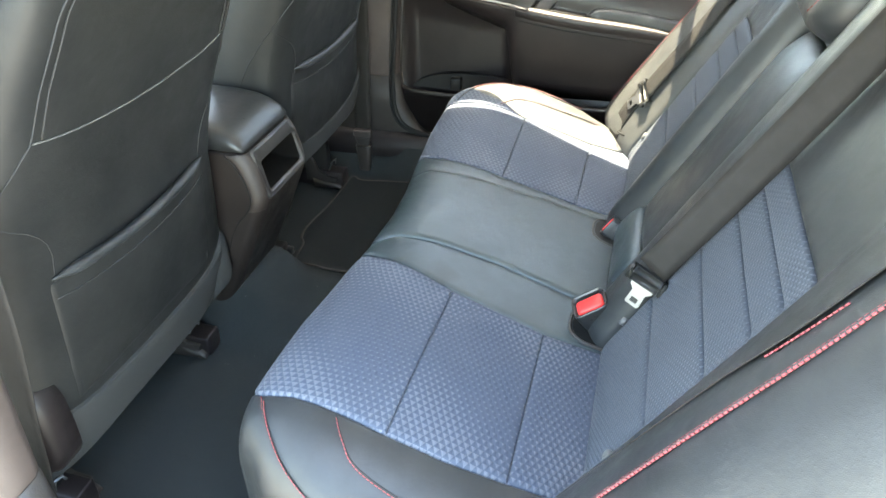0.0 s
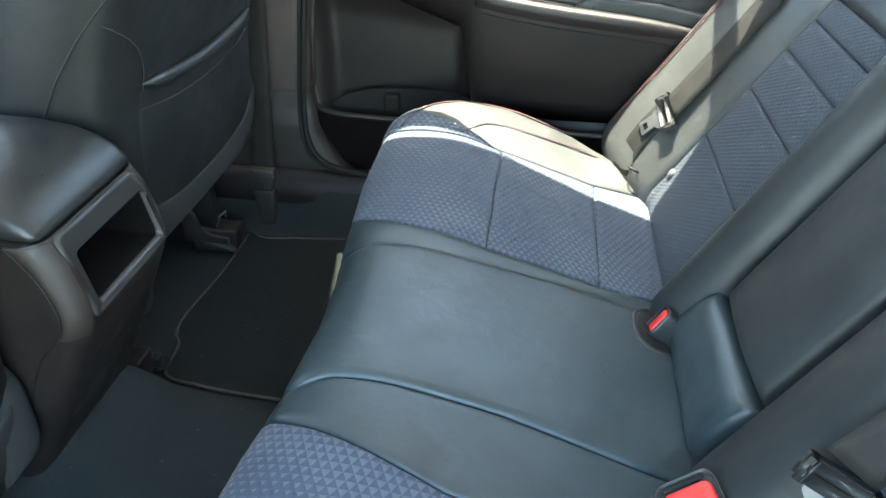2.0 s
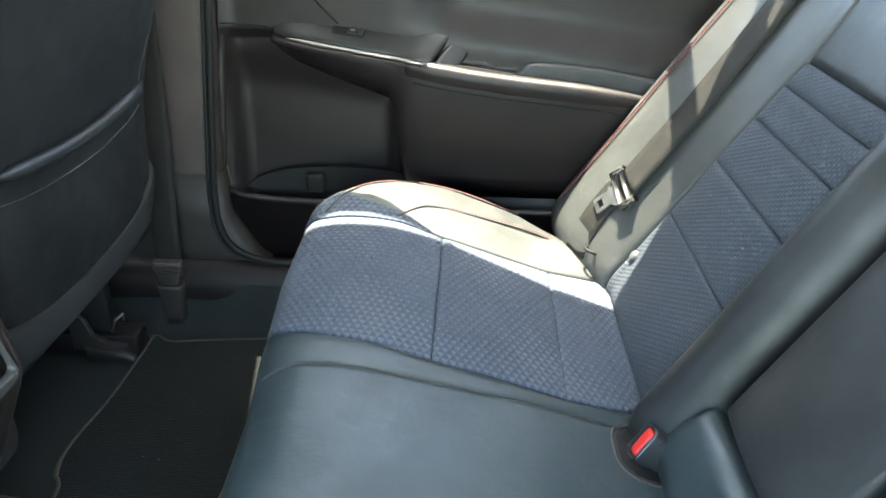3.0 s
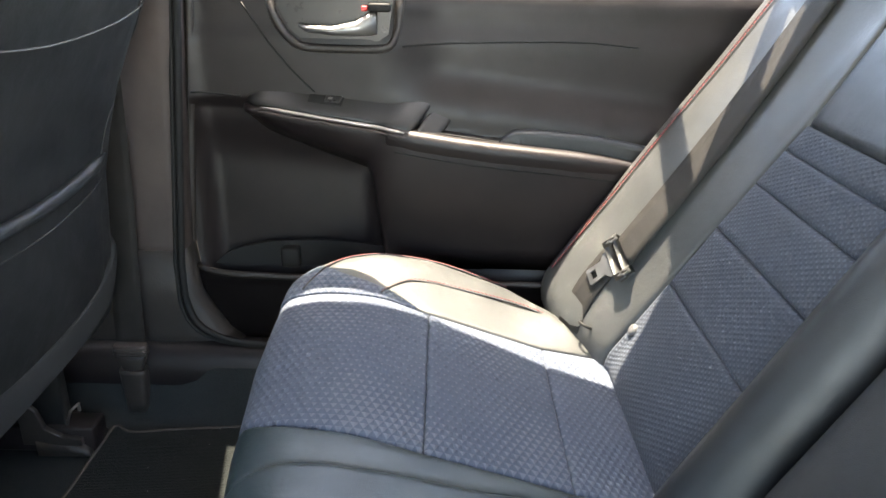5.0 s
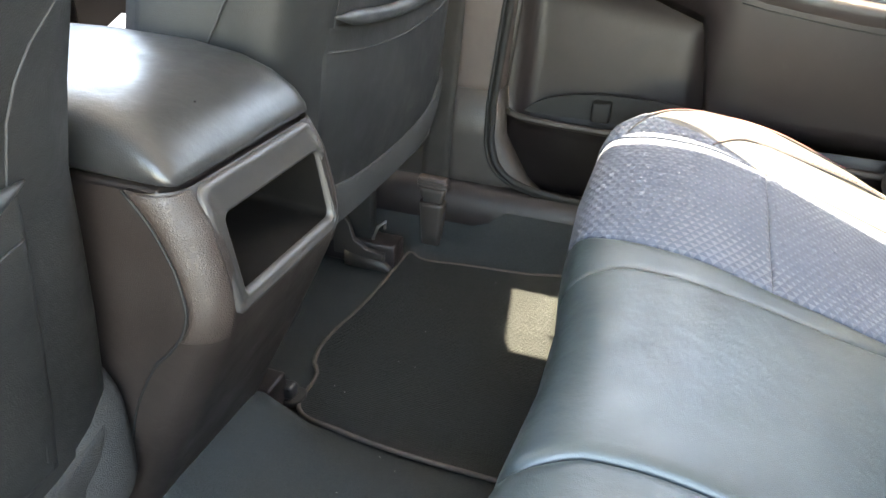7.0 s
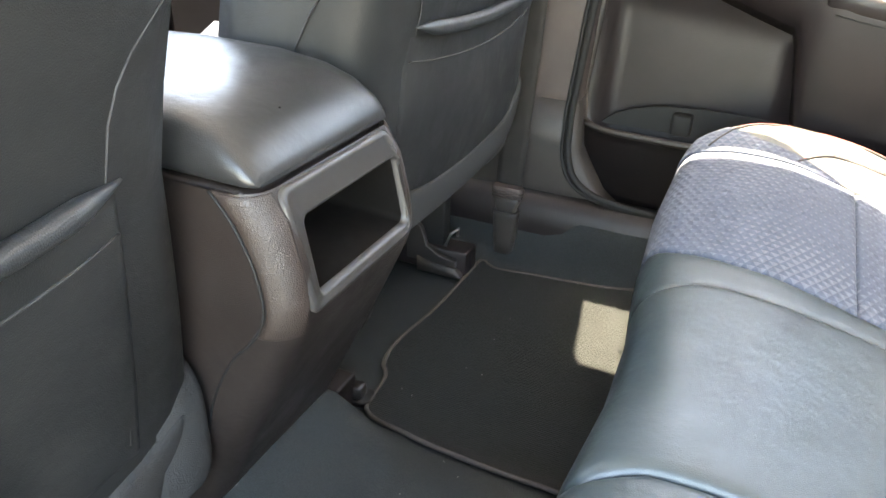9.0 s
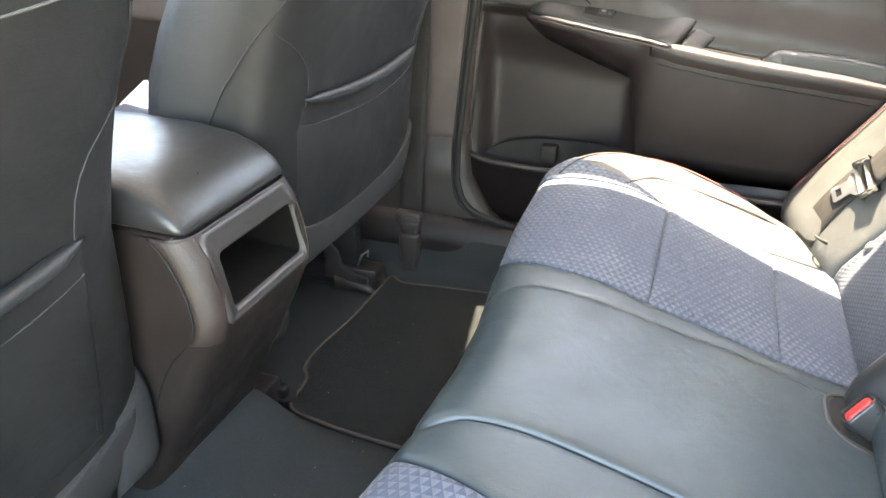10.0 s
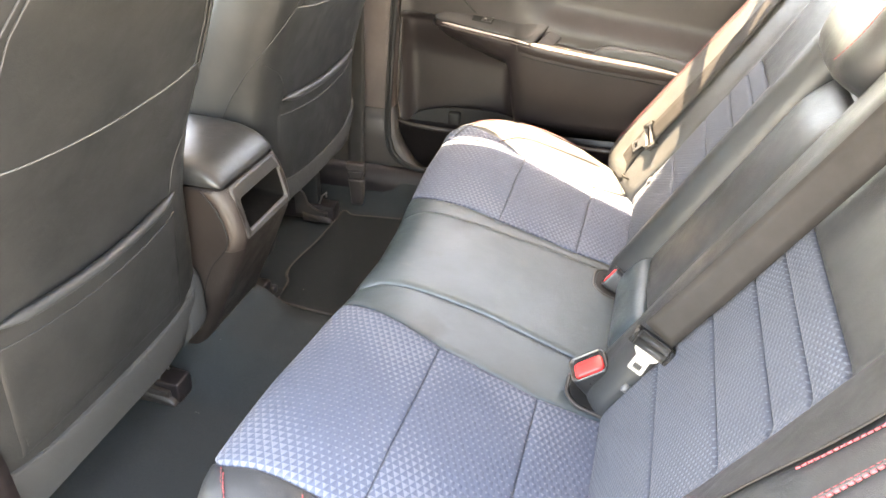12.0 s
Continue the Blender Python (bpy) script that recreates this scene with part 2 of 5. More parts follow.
def pad(f, u0, u1, v0, v1, roll=0.010, depth=0.008, skirt=0.012, step=0.012, crease=None, flip=False):
    """An upholstered panel on the surface f(u, v) (metres): edges rolled under into the seams. v0, v1 may be functions of u."""
    fa = v0 if callable(v0) else (lambda u: v0)
    fb = v1 if callable(v1) else (lambda u: v1)
    us = spaced(u0, u1, roll, step)
    mid = (u0 + u1) / 2
    vn = spaced(0.0, abs(fb(mid) - fa(mid)), roll, step)
    ks = [v / vn[-1] for v in vn]
    bm = bmesh.new()
    uvl = bm.loops.layers.uv.new("uv")
    grid, uvs = [], {}
    h = 1e-3
    for i, u in enumerate(us):
        row = []
        a, b = fa(u), fb(u)
        for j, k in enumerate(ks):
            v = a + (b - a) * k
            p = Vector(f(u, v))
            n = (Vector(f(u + h, v)) - Vector(f(u - h, v))).cross(Vector(f(u, v + h)) - Vector(f(u, v - h)))
            n.normalize()
            if flip:
                n = -n
            e = min(abs(u - u0), abs(u1 - u), abs(v - a), abs(b - v))
            q = 1 - min(e / roll, 1.0)
            d = -depth * (1 - math.sqrt(max(0.0, 1 - q * q)))
            if crease:
                d += crease(u, v)
            vert = bm.verts.new(p + n * d)
            uvs[vert] = (u, v)
            row.append((vert, n))
        grid.append(row)
    for r0, r1 in zip(grid, grid[1:]):
        for (a, _), (b, _), (c, _), (d, _) in zip(r0, r0[1:], r1[1:], r1):
            bm.faces.new((a, d, c, b) if not flip else (a, b, c, d))
    rim = [r[0] for r in grid] + grid[-1][1:] + [r[-1] for r in reversed(grid[:-1])] + list(reversed(grid[0][1:-1]))
    low = []
    for vert, n in rim:
        w = bm.verts.new(vert.co - n * skirt)
        uvs[w] = uvs[vert]
        low.append(w)
    for i in range(len(rim)):
        j = (i + 1) % len(rim)
        q = (rim[i][0], rim[j][0], low[j], low[i])
        bm.faces.new(q if not flip else tuple(reversed(q)))
    for fc in bm.faces:
        fc.smooth = True
        for lp in fc.loops:
            lp[uvl].uv = uvs[lp.vert]
    bmesh.ops.recalc_face_normals(bm, faces=bm.faces)
    return bm


def tube(points, r, sides=8, closed=False, bm=None):
    """A round cord along points."""
    bm = bm or bmesh.new()
    pts = [Vector(p) for p in points]
    n = len(pts)
    rings = []
    up = Vector((0.31, 0.17, 0.93))
    for i, p in enumerate(pts):
        a, b = pts[(i - 1) % n if closed else max(i - 1, 0)], pts[(i + 1) % n if closed else min(i + 1, n - 1)]
        t = (b - a).normalized()
        x = t.cross(up)
        if x.length < 0.1:
            x = t.cross(Vector((1, 0, 0)))
        x.normalize()
        y = t.cross(x)
        rr = r(i / (n - 1)) if callable(r) else r
        rings.append([bm.verts.new(p + (x * math.cos(q) + y * math.sin(q)) * rr) for q in (2 * math.pi * k / sides for k in range(sides))])
    for i in range(n if closed else n - 1):
        a, b = rings[i], rings[(i + 1) % n]
        for k in range(sides):
            bm.faces.new((a[k], a[(k + 1) % sides], b[(k + 1) % sides], b[k])).smooth = True
    if not closed:
        bm.faces.new(reversed(rings[0]))
        bm.faces.new(rings[-1])
    return bm


def stitches(curve, pitch=0.0062, length=0.0046, r=0.0007):
    """A row of single thread stitches along a curve, in one mesh."""
    bm = bmesh.new()
    s = 0.0
    while s + length < curve.length:
        tube([curve.at(s), curve.at(s + length / 2), curve.at(s + length)], r, 5, bm=bm)
        s += pitch
    return bm


def loft(rings, cap=True, smooth=True):
    """A skin over closed rings of equal size."""
    bm = bmesh.new()
    vs = [[bm.verts.new(p) for p in ring] for ring in rings]
    n = len(vs[0])
    for a, b in zip(vs, vs[1:]):
        for k in range(n):
            bm.faces.new((a[k], a[(k + 1) % n], b[(k + 1) % n], b[k])).smooth = smooth
    if cap:
        bm.faces.new(reversed(vs[0]))
        bm.faces.new(vs[-1])
    bmesh.ops.recalc_face_normals(bm, faces=bm.faces)
    return bm


def block(x0, x1, y0, y1, z0, z1, bevel=0.004, segments=2, shape=None):
    """A box with rounded edges; shape(v) may move each corner before the rounding."""
    bm = bmesh.new()
    bmesh.ops.create_cube(bm, size=1.0)
    for v in bm.verts:
        v.co = Vector((x0 + (x1 - x0) * (v.co.x + 0.5), y0 + (y1 - y0) * (v.co.y + 0.5), z0 + (z1 - z0) * (v.co.z + 0.5)))
        if shape:
            v.co = Vector(shape(v.co))
    if bevel:
        bmesh.ops.bevel(bm, geom=list(bm.edges), offset=bevel, segments=segments, profile=0.5, affect="EDGES")
    for fc in bm.faces:
        fc.smooth = bevel > 0 and segments > 1
    return bm


def slab(outline, axis, a, b, bevel=0.0, segments=2, move=None):
    """A plate: an outline in the plane across the axis (0 x, 1 y, 2 z), from a to b along it."""
    bm = bmesh.new()

    def place(p, w):
        q = list(p)
        q.insert(axis, w)
        return Vector(move(Vector(q)) if move else q)
    low, top = [bm.verts.new(place(p, a)) for p in outline], [bm.verts.new(place(p, b)) for p in outline]
    n = len(outline)
    bm.faces.new(low), bm.faces.new(top)
    for i in range(n):
        bm.faces.new((low[i], low[(i + 1) % n], top[(i + 1) % n], top[i]))
    bmesh.ops.recalc_face_normals(bm, faces=bm.faces)
    if bevel:
        rim = [e for e in bm.edges if len(e.link_faces) == 2 and any(len(fc.verts) == n and n > 4 or fc.verts[0] in low and fc.verts[2] in low or fc.verts[0] in top and fc.verts[2] in top for fc in e.link_faces)]
        bmesh.ops.bevel(bm, geom=rim, offset=bevel, segments=segments, profile=0.5, affect="EDGES")
    return bm


def strap(points, width, across, thick=0.0014, step=0.012):
    """A belt along points; across(i, n) gives the direction of its width."""
    c = Curve(points)
    run = c.run(step)
    bm = bmesh.new()
    uvl = bm.loops.layers.uv.new("uv")
    rows, uvs, s = [], {}, 0.0
    for i, p in enumerate(run):
        t = (run[min(i + 1, len(run) - 1)] - run[max(i - 1, 0)]).normalized()
        x = Vector(across(i / (len(run) - 1)))
        x = (x - t * x.dot(t)).normalized()
        n = t.cross(x)
        if i:
            s += (p - run[i - 1]).length
        ring = []
        for k, (w, h) in enumerate(((-1, -1), (-0.5, -1), (0, -1), (0.5, -1), (1, -1), (1, 1), (0.5, 1), (0, 1), (-0.5, 1), (-1, 1))):
            v = bm.verts.new(p + x * w * width / 2 + n * h * thick / 2)
            uvs[v] = (w * width / 2, s)
            ring.append(v)
        rows.append(ring)
    for a, b in zip(rows, rows[1:]):
        for k in range(10):
            bm.faces.new((a[k], a[(k + 1) % 10], b[(k + 1) % 10], b[k]))
    bm.faces.new(reversed(rows[0])), bm.faces.new(rows[-1])
    bmesh.ops.recalc_face_normals(bm, faces=bm.faces)
    for fc in bm.faces:
        fc.smooth = True
        for lp in fc.loops:
            lp[uvl].uv = uvs[lp.vert]
    return bm


def rounded(w, h, r, n=5):
    """A rounded rectangle about the origin."""
    out = []
    for cx, cy, a in ((w / 2 - r, h / 2 - r, 0), (-w / 2 + r, h / 2 - r, 90), (-w / 2 + r, -h / 2 + r, 180), (w / 2 - r, -h / 2 + r, 270)):
        for k in range(n + 1):
            q = radians(a + 90 * k / n)
            out.append((cx + r * math.cos(q), cy + r * math.sin(q)))
    return out


def sheet(f, us, vs, thick=0.0):
    """An open grid over f(u, v), with thickness along its normal if given."""
    bm = bmesh.new()
    uvl = bm.loops.layers.uv.new("uv")
    g = [[bm.verts.new(f(u, v)) for v in vs] for u in us]
    for i in range(len(us) - 1):
        for j in range(len(vs) - 1):
            fc = bm.faces.new((g[i][j], g[i + 1][j], g[i + 1][j + 1], g[i][j + 1]))
            fc.smooth = True
            for lp, (a, b) in zip(fc.loops, ((i, j), (i + 1, j), (i + 1, j + 1), (i, j + 1))):
                lp[uvl].uv = (us[a], vs[b])
    if thick:
        bmesh.ops.solidify(bm, geom=list(bm.faces), thickness=thick)
    return bm


def steps(a, b, n):
    return [a + (b - a) * i / n for i in range(n + 1)]


# ---- ground and car shell ----
tagged(part("ground", block(-60, 60, -60, 60, -0.42, -0.36, 0), CONCRETE), "pale sunlit concrete ground outside the car", "ground", kind="structure")


def floor_height(x, y):
    """Carpet: a low tunnel along the middle, flat wells, rising at the sills and towards the front."""
    a = abs(y)
    k = min(max((a - 0.05) / 0.14, 0), 1)
    hump = min(max((-0.40 - x) / 0.08, 0), 1)
    z = -0.008 + 0.052 * (1 - k * k * (3 - 2 * k)) + 0.064 * hump * hump * (3 - 2 * hump) * (1 - min(max((a - 0.085) / 0.07, 0), 1)) ** 1.2
    z += (0.095 + 0.030 * min(max((-0.36 - x) / 0.06, 0), 1)) * min(max((a - 0.60 - 0.022 * min(max((-0.36 - x) / 0.06, 0), 1)) / 0.06, 0), 1) ** 1.6
    return z


floor = part("floor", sheet(lambda x, y: (x, y, floor_height(x, y)), steps(-1.6, 0.34, 97), steps(-0.70, 0.70, 100)), CARPET)
tagged(floor, "dark blue-grey carpeted car floor", "floor", kind="structure")
tagged(part("underbody", block(-1.7, 1.3, -0.78, 0.78, -0.24, -0.04, 0.02), PAINT), "painted car underbody beneath the carpet", "car body", kind="structure")


def roof_z(x, y):
    return 1.13 - 0.10 * (y / 0.7) ** 2 - 0.05 * ((x + 0.3) / 1.0) ** 2


tagged(part("ceiling", sheet(lambda x, y: (x, y, roof_z(x, y)), steps(-1.22, 0.96, 22), steps(-0.60, 0.60, 14), 0.03), HEADLINER), "pale grey cloth headliner of the car roof", "headliner", kind="structure")
for s in (1, -1):
    rail = Curve([(-1.55, s * 0.72, 0.74), (-1.25, s * 0.69, 0.93), (-0.9, s * 0.64, 1.03), (-0.3, s * 0.63, 1.05), (0.3, s * 0.62, 1.03), (0.62, s * 0.63, 0.95), (1.0, s * 0.62, 0.78)])
    tagged(part("roof_rail", tube(rail.run(0.05), 0.045, 10), HEADLINER), "pale trim along the roof edge", "roof trim", kind="structure")
# unseen roof sides blocking stray sun: window line to roof, and behind quarter pane
for s in (1, -1):
    upper = Curve([(-0.42, s * 0.64, 1.03), (-0.295, s * 0.650, 1.015), (0.0, s * 0.648, 1.02), (0.25, s * 0.645, 0.99), (0.40, s * 0.66, 0.925)])
    over = Curve([(-0.42, s * 0.58, 1.06), (-0.3, s * 0.58, 1.07), (0.0, s * 0.58, 1.07), (0.25, s * 0.57, 1.05), (0.40, s * 0.57, 1.02)])
    tagged(part("roof_side", sheet(lambda u, v: upper.at(u * upper.length).lerp(over.at(u * over.length), v), steps(0, 1, 24), steps(0, 1, 4), 0.012), HEADLINER), "unseen pale trim between the window and the roof, blocking stray sun", "roof trim", kind="structure")
    quarter = slab([(0.51, 0.745), (0.45, 0.93), (0.46, 1.02), (0.62, 0.98), (0.98, 0.80), (0.95, 0.745)], 1, 0.0, 0.03, move=lambda p: Vector((p.x, s * (0.745 - 0.42 * (p.z - 0.745) + p.y), p.z)))
    tagged(part("quarter_trim", quarter, HEADLINER), "unseen pale trim of the rear roof pillar, blocking stray sun", "pillar trim", kind="structure")
tagged(part("parcel_shelf", block(0.62, 1.15, -0.66, 0.66, 0.74, 0.78, 0.01), FELT), "dark felt shelf behind the rear seat", "shelf", kind="structure")
tagged(part("boot_wall", block(1.12, 1.16, -0.7, 0.7, -0.1, 0.80, 0.01), PLASTIC_SOFT), "dark wall closing the car behind the shelf", "wall", kind="structure")
tagged(part("dashboard", block(-1.75, -1.20, -0.70, 0.70, 0.05, 0.77, 0.06, 4), PLASTIC_SOFT), "dark moulded dashboard at the front", "dashboard", kind="structure")

for s in (1, -1):
    # rear quarter: wheel-arch trim and pillar behind the door opening
    tagged(part("rear_pillar", slab([(0.60, 0.05), (0.62, 0.72), (0.66, 0.80), (0.74, 0.96), (1.1, 0.80), (1.1, 0.05)], 1, s * 0.70, s * 0.76, 0.01), PLASTIC_SOFT), "dark moulded trim beside the rear seat", "pillar trim", kind="structure")
    # sill between the floor and the door opening
    tagged(part("door_sill", loft([[(x, s * y, z) for y, z in ((0.655, 0.060), (0.661, 0.092), (0.672, 0.108), (0.690, 0.118), (0.74, 0.105), (0.76, -0.1), (0.70, -0.1))] for x in steps(-1.5, 0.4, 12)]), PLASTIC_SOFT), "dark grey plastic door sill trim", "sill", kind="structure")

# ---- centre pillars with their belts ----
def centre_pillar(s):
    prof = [(-0.085, -0.01), (-0.078, 0.006), (-0.06, 0.012), (-0.02, 0.013), (0.02, 0.013), (0.038, 0.009), (0.045, -0.004), (0.045, -0.05), (-0.085, -0.05)]

    def ring(x, y, z, wide):
        return [(x + a * wide, s * (y - b), z) for a, b in prof]
    lower = part("pillar_lower", loft([ring(x, y, z, w) for x, y, z, w in ((-0.42, 0.70, 0.09, 2.9), (-0.432, 0.70, 0.13, 2.0), (-0.443, 0.70, 0.20, 1.25), (-0.44, 0.70, 0.28, 1.0))]), PLASTIC)
    upper = part("pillar_upper", loft([ring(x, y, z, w) for x, y, z, w in ((-0.441, 0.7005, 0.262, 0.97), (-0.44, 0.7005, 0.29, 0.985), (-0.425, 0.70, 0.5, 0.95), (-0.405, 0.685, 0.75, 0.9), (-0.385, 0.64, 1.03, 0.9))]), PLASTIC_PALE)
    p = thing("centre_pillar", "brown-grey moulded centre pillar trim between the doors", "pillar trim", kind="structure")
    for o in (lower, upper):
        o.parent = p
    tagged(lower, "darker grey lower pillar trim")
    b = thing("front_seat_belt", "dark grey front seat belt hanging down the centre pillar", "seat belt", "front seat belts")
    hang = ((-0.49, 0.655, 0.125), (-0.487, 0.655, 0.2), (-0.475, 0.66, 0.45), (-0.46, 0.64, 0.8), (-0.45, 0.60, 0.98)) if s > 0 else ((-0.485, 0.650, 0.125), (-0.472, 0.650, 0.19), (-0.453, 0.650, 0.30), (-0.427, 0.650, 0.42), (-0.412, 0.650, 0.52), (-0.400, 0.64, 0.8), (-0.395, 0.60, 0.98))
    part("webbing", strap([(x, s * y, z) for x, y, z in hang], 0.047, lambda k: (1, 0, 0)), STRAP_DARK, b)
    for name, rows, mt in (("collar", ((0.112, 0.050, 0.018), (0.116, 0.053, 0.020), (0.128, 0.053, 0.020), (0.132, 0.050, 0.018)), PLASTIC_PALE), ("anchor", ((0.084, 0.034, 0.016), (0.090, 0.035, 0.017), (0.104, 0.046, 0.018), (0.112, 0.048, 0.018)), PLASTIC), ("anchor_cup", ((0.0, 0.036, 0.022), (0.03, 0.038, 0.024), (0.078, 0.044, 0.026), (0.086, 0.045, 0.026)), PLASTIC)):
        part(name, loft([[(-0.489 + px, s * (0.648 + py), z) for px, py in rounded(w, d, d * 0.35, 4)] for z, w, d in rows]), mt, b)
    for z in (0.1155, 0.1205, 0.1255):
        part("rib", tube([(-0.489 + px, s * (0.648 + py), z) for px, py in rounded(0.054, 0.021, 0.007, 4)], 0.0012, 6, True), PLASTIC, b)


for s in (1, -1):
    centre_pillar(s)


# ---- rear bench cushion ----
PROFILE = Curve([(-0.150, 0, -0.02), (-0.176, 0, 0.06), (-0.190, 0, 0.14), (-0.198, 0, 0.205), (-0.199, 0, 0.248), (-0.186, 0, 0.277), (-0.155, 0, 0.288), (-0.12, 0, 0.291), (-0.07, 0, 0.288), (0, 0, 0.272), (0.08, 0, 0.2495), (0.157, 0, 0.226), (0.23, 0, 0.203), (0.31, 0, 0.178)])
U0 = PROFILE.where(0, 0.0)


def cushion(u, y):
    """The cushion's top: u runs back from the front seam, following the curve of the lip."""
    p = PROFILE.at(U0 + u)
    back_set = lerp_table(((-0.35, -0.010), (-0.2, 0.0), (-0.1, 0.014), (0.0, 0.020), (0.1, 0.016), (0.2, 0.002), (0.35, -0.009)), y)
    front = min(max((-0.10 - p.x) / 0.08, 0.0), 1.0)
    k = min(max((abs(y) - 0.2) / 0.28, 0.0), 1.0)
    crown = 0.014 * k * k * (3 - 2 * k) * min(max((0.15 - p.x) / 0.15, 0.0), 1.0)
    return Vector((p.x + back_set * front, y, p.z + crown))


UF, U1, U2, UB = PROFILE.where(2, 0.10) - U0, 0.0, PROFILE.where(0, 0.157) - U0, PROFILE.where(0, 0.292) - U0


def inner_edge(u, s):
    """Inner edge of the cloth on either side; the two sides differ a little."""
    if s > 0:
        return lerp_table(((-0.4, 0.243), (-0.22, 0.241), (-0.165, 0.226), (-0.115, 0.217), (-0.05, 0.210), (0, 0.205), (0.163, 0.203), (0.3, 0.222)), u)
    return lerp_table(((-0.4, 0.150), (-0.195, 0.151), (-0.115, 0.168), (-0.05, 0.188), (0, 0.203), (0.163, 0.222), (0.3, 0.210)), u)


def fabric_out(u, s):
    """Outer edge of the cloth, where the leather roll begins."""
    if s > 0:
        return lerp_table(((-0.4, 0.50), (-0.13, 0.500), (-0.06, 0.495), (-0.02, 0.484), (0, 0.480), (0.08, 0.487), (0.165, 0.498), (0.3, 0.530)), u)
    return lerp_table(((-0.4, 0.495), (-0.21, 0.505), (-0.18, 0.522), (-0.13, 0.520), (-0.065, 0.530), (0, 0.537), (0.08, 0.536), (0.16, 0.526), (0.3, 0.512)), u)


EDGE = ((-0.45, 0.40), (-0.30, 0.46), (-0.235, 0.52), (-0.19, 0.585), (-0.14, 0.635), (-0.08, 0.665), (0, 0.682), (0.12, 0.684), (0.19, 0.655), (0.25, 0.600), (0.30, 0.555))


def bolster(s):
    """The outer leather roll beside the cloth, turning down at its outer edge."""
    def f(u, k):
        fo = fabric_out(u, s)
        base = cushion(u, s * fo)
        e = max(lerp_table(EDGE, u) - (0.022 if s > 0 else 0.016), fo + (0.035 if s > 0 else 0.06))
        r = 0.045 if s > 0 else 0.13
        total = e - fo
        w = k * (total + 0.22)
        flat = max(total - r, 0.0)
        r = total - flat
        rise = (0.013 if s > 0 else 0.0) * math.sin(min(w / max(flat + r, 1e-6), 1) * math.pi * 0.62) * min(max((u + 0.3) / 0.15, 0), 1)
        if w <= flat:
            y, dz = w, 0.0
        elif w <= flat + r * math.pi / 2:
            a = (w - flat) / r
            y, dz = flat + r * math.sin(a), -r * (1 - math.cos(a))
        else:
            y, dz = total, -r - (w - flat - r * math.pi / 2)
        return Vector((base.x, s * (fo + y), base.z + dz + rise - (0.0 if s > 0 else 0.003)))
    return f


rear_bench = thing("rear_bench", "black leather rear bench seat with navy patterned cloth and red stitching", "car seat")
bench = part("cushion", block(-0.17, 0.36, -0.60, 0.60, -0.02, 0.165, 0.03, 3), LEATHER, rear_bench, "black leather bench cushion with navy cloth")
for s in (-1, 1):
    for a, b in ((UF, U1), (U1, U2), (U2, UB)):
        part("cloth_panel", pad(cushion, a, b, (lambda u: s * inner_edge(u, s)), (lambda u: s * fabric_out(u, s)), 0.007, 0.006), CLOTH, bench, "navy cloth embossed with small triangles")
    fb = bolster(s)
    # the far roll takes the lit copy, the near one the plain leather
    part("side_bolster", pad(lambda u, v: fb(u, v * 2.5), UF, UB, 0.0, 0.4, 0.006, 0.004, flip=s < 0), LEATHER_SUNLIT if s > 0 else LEATHER, bench, "smooth black leather side bolster")
    if s > 0:
        # the cloth runs out over the front corner of the roll
        def corner(u, v):
            fo = fabric_out(u, 1)
            e = max(lerp_table(EDGE, u) - 0.022, fo + 0.035) - fo
            return fb(u, (v - fo) / (e + 0.22)) + Vector((-0.0010, 0, 0.0016))
        part("cloth_corner", pad(corner, -0.30, -0.018, lambda u: fabric_out(u, 1) - 0.002, lambda u: fabric_out(u, 1) + lerp_table(((-0.30, 0.085), (-0.21, 0.090), (-0.18, 0.082), (-0.12, 0.042), (-0.062, 0.020), (-0.018, 0.003)), u), 0.002, 0.0014, 0.004, 0.008), CLOTH, bench, "navy cloth embossed with small triangles")
    # stitched seams of the bolster
    seam = Curve([fb(-0.07, 0.02) + Vector((0, 0, 0.001)), fb(-0.05, 0.10) + Vector((0, 0, 0.001)), fb(-0.02, 0.17) + Vector((0, 0, 0.001)), fb(0.06, 0.21) + Vector((0, 0, 0.001)), fb(0.16, 0.235) + Vector((0, 0, 0.001)), fb(0.235, 0.27) + Vector((0, 0, 0.001)), fb(0.275, 0.33) + Vector((0, 0, 0.001))])
    part("bolster_seam", tube(seam.run(0.01), 0.0016), THREAD, bench)
    part("bolster_stitching", stitches(Curve([p + Vector((0.002, s * 0.004, 0.001)) for p in seam.run(0.02)])), RED_THREAD, bench, "red thread stitching")
    edge = Curve([fb(u, 0.0 + k) + Vector((0, 0, 0.0015)) for u, k in ((-0.17, 0.03), (-0.16, 0.10), (-0.14, 0.20), (-0.11, 0.30), (-0.06, 0.36), (0.02, 0.375), (0.12, 0.375))])
    part("edge_seam", tube(edge.run(0.01), 0.0016), THREAD, bench)
    for off in (0.004, -0.003) if s < 0 else (0.001,):
        part("edge_stitching", stitches(Curve([p + Vector((off, s * off, 0.001)) for p in edge.run(0.02)])), RED_THREAD, bench, "red thread stitching")


def centre_near(u):
    return lerp_table(((-0.4, -0.118), (-0.195, -0.108), (-0.145, -0.093), (-0.1, -0.091), (0.05, -0.090), (0.19, -0.101), (0.3, -0.105)), u)


def centre_far(u):
    return lerp_table(((-0.4, 0.130), (-0.195, 0.143), (-0.145, 0.162), (-0.07, 0.161), (0.06, 0.167), (0.10, 0.174), (0.3, 0.18)), u)


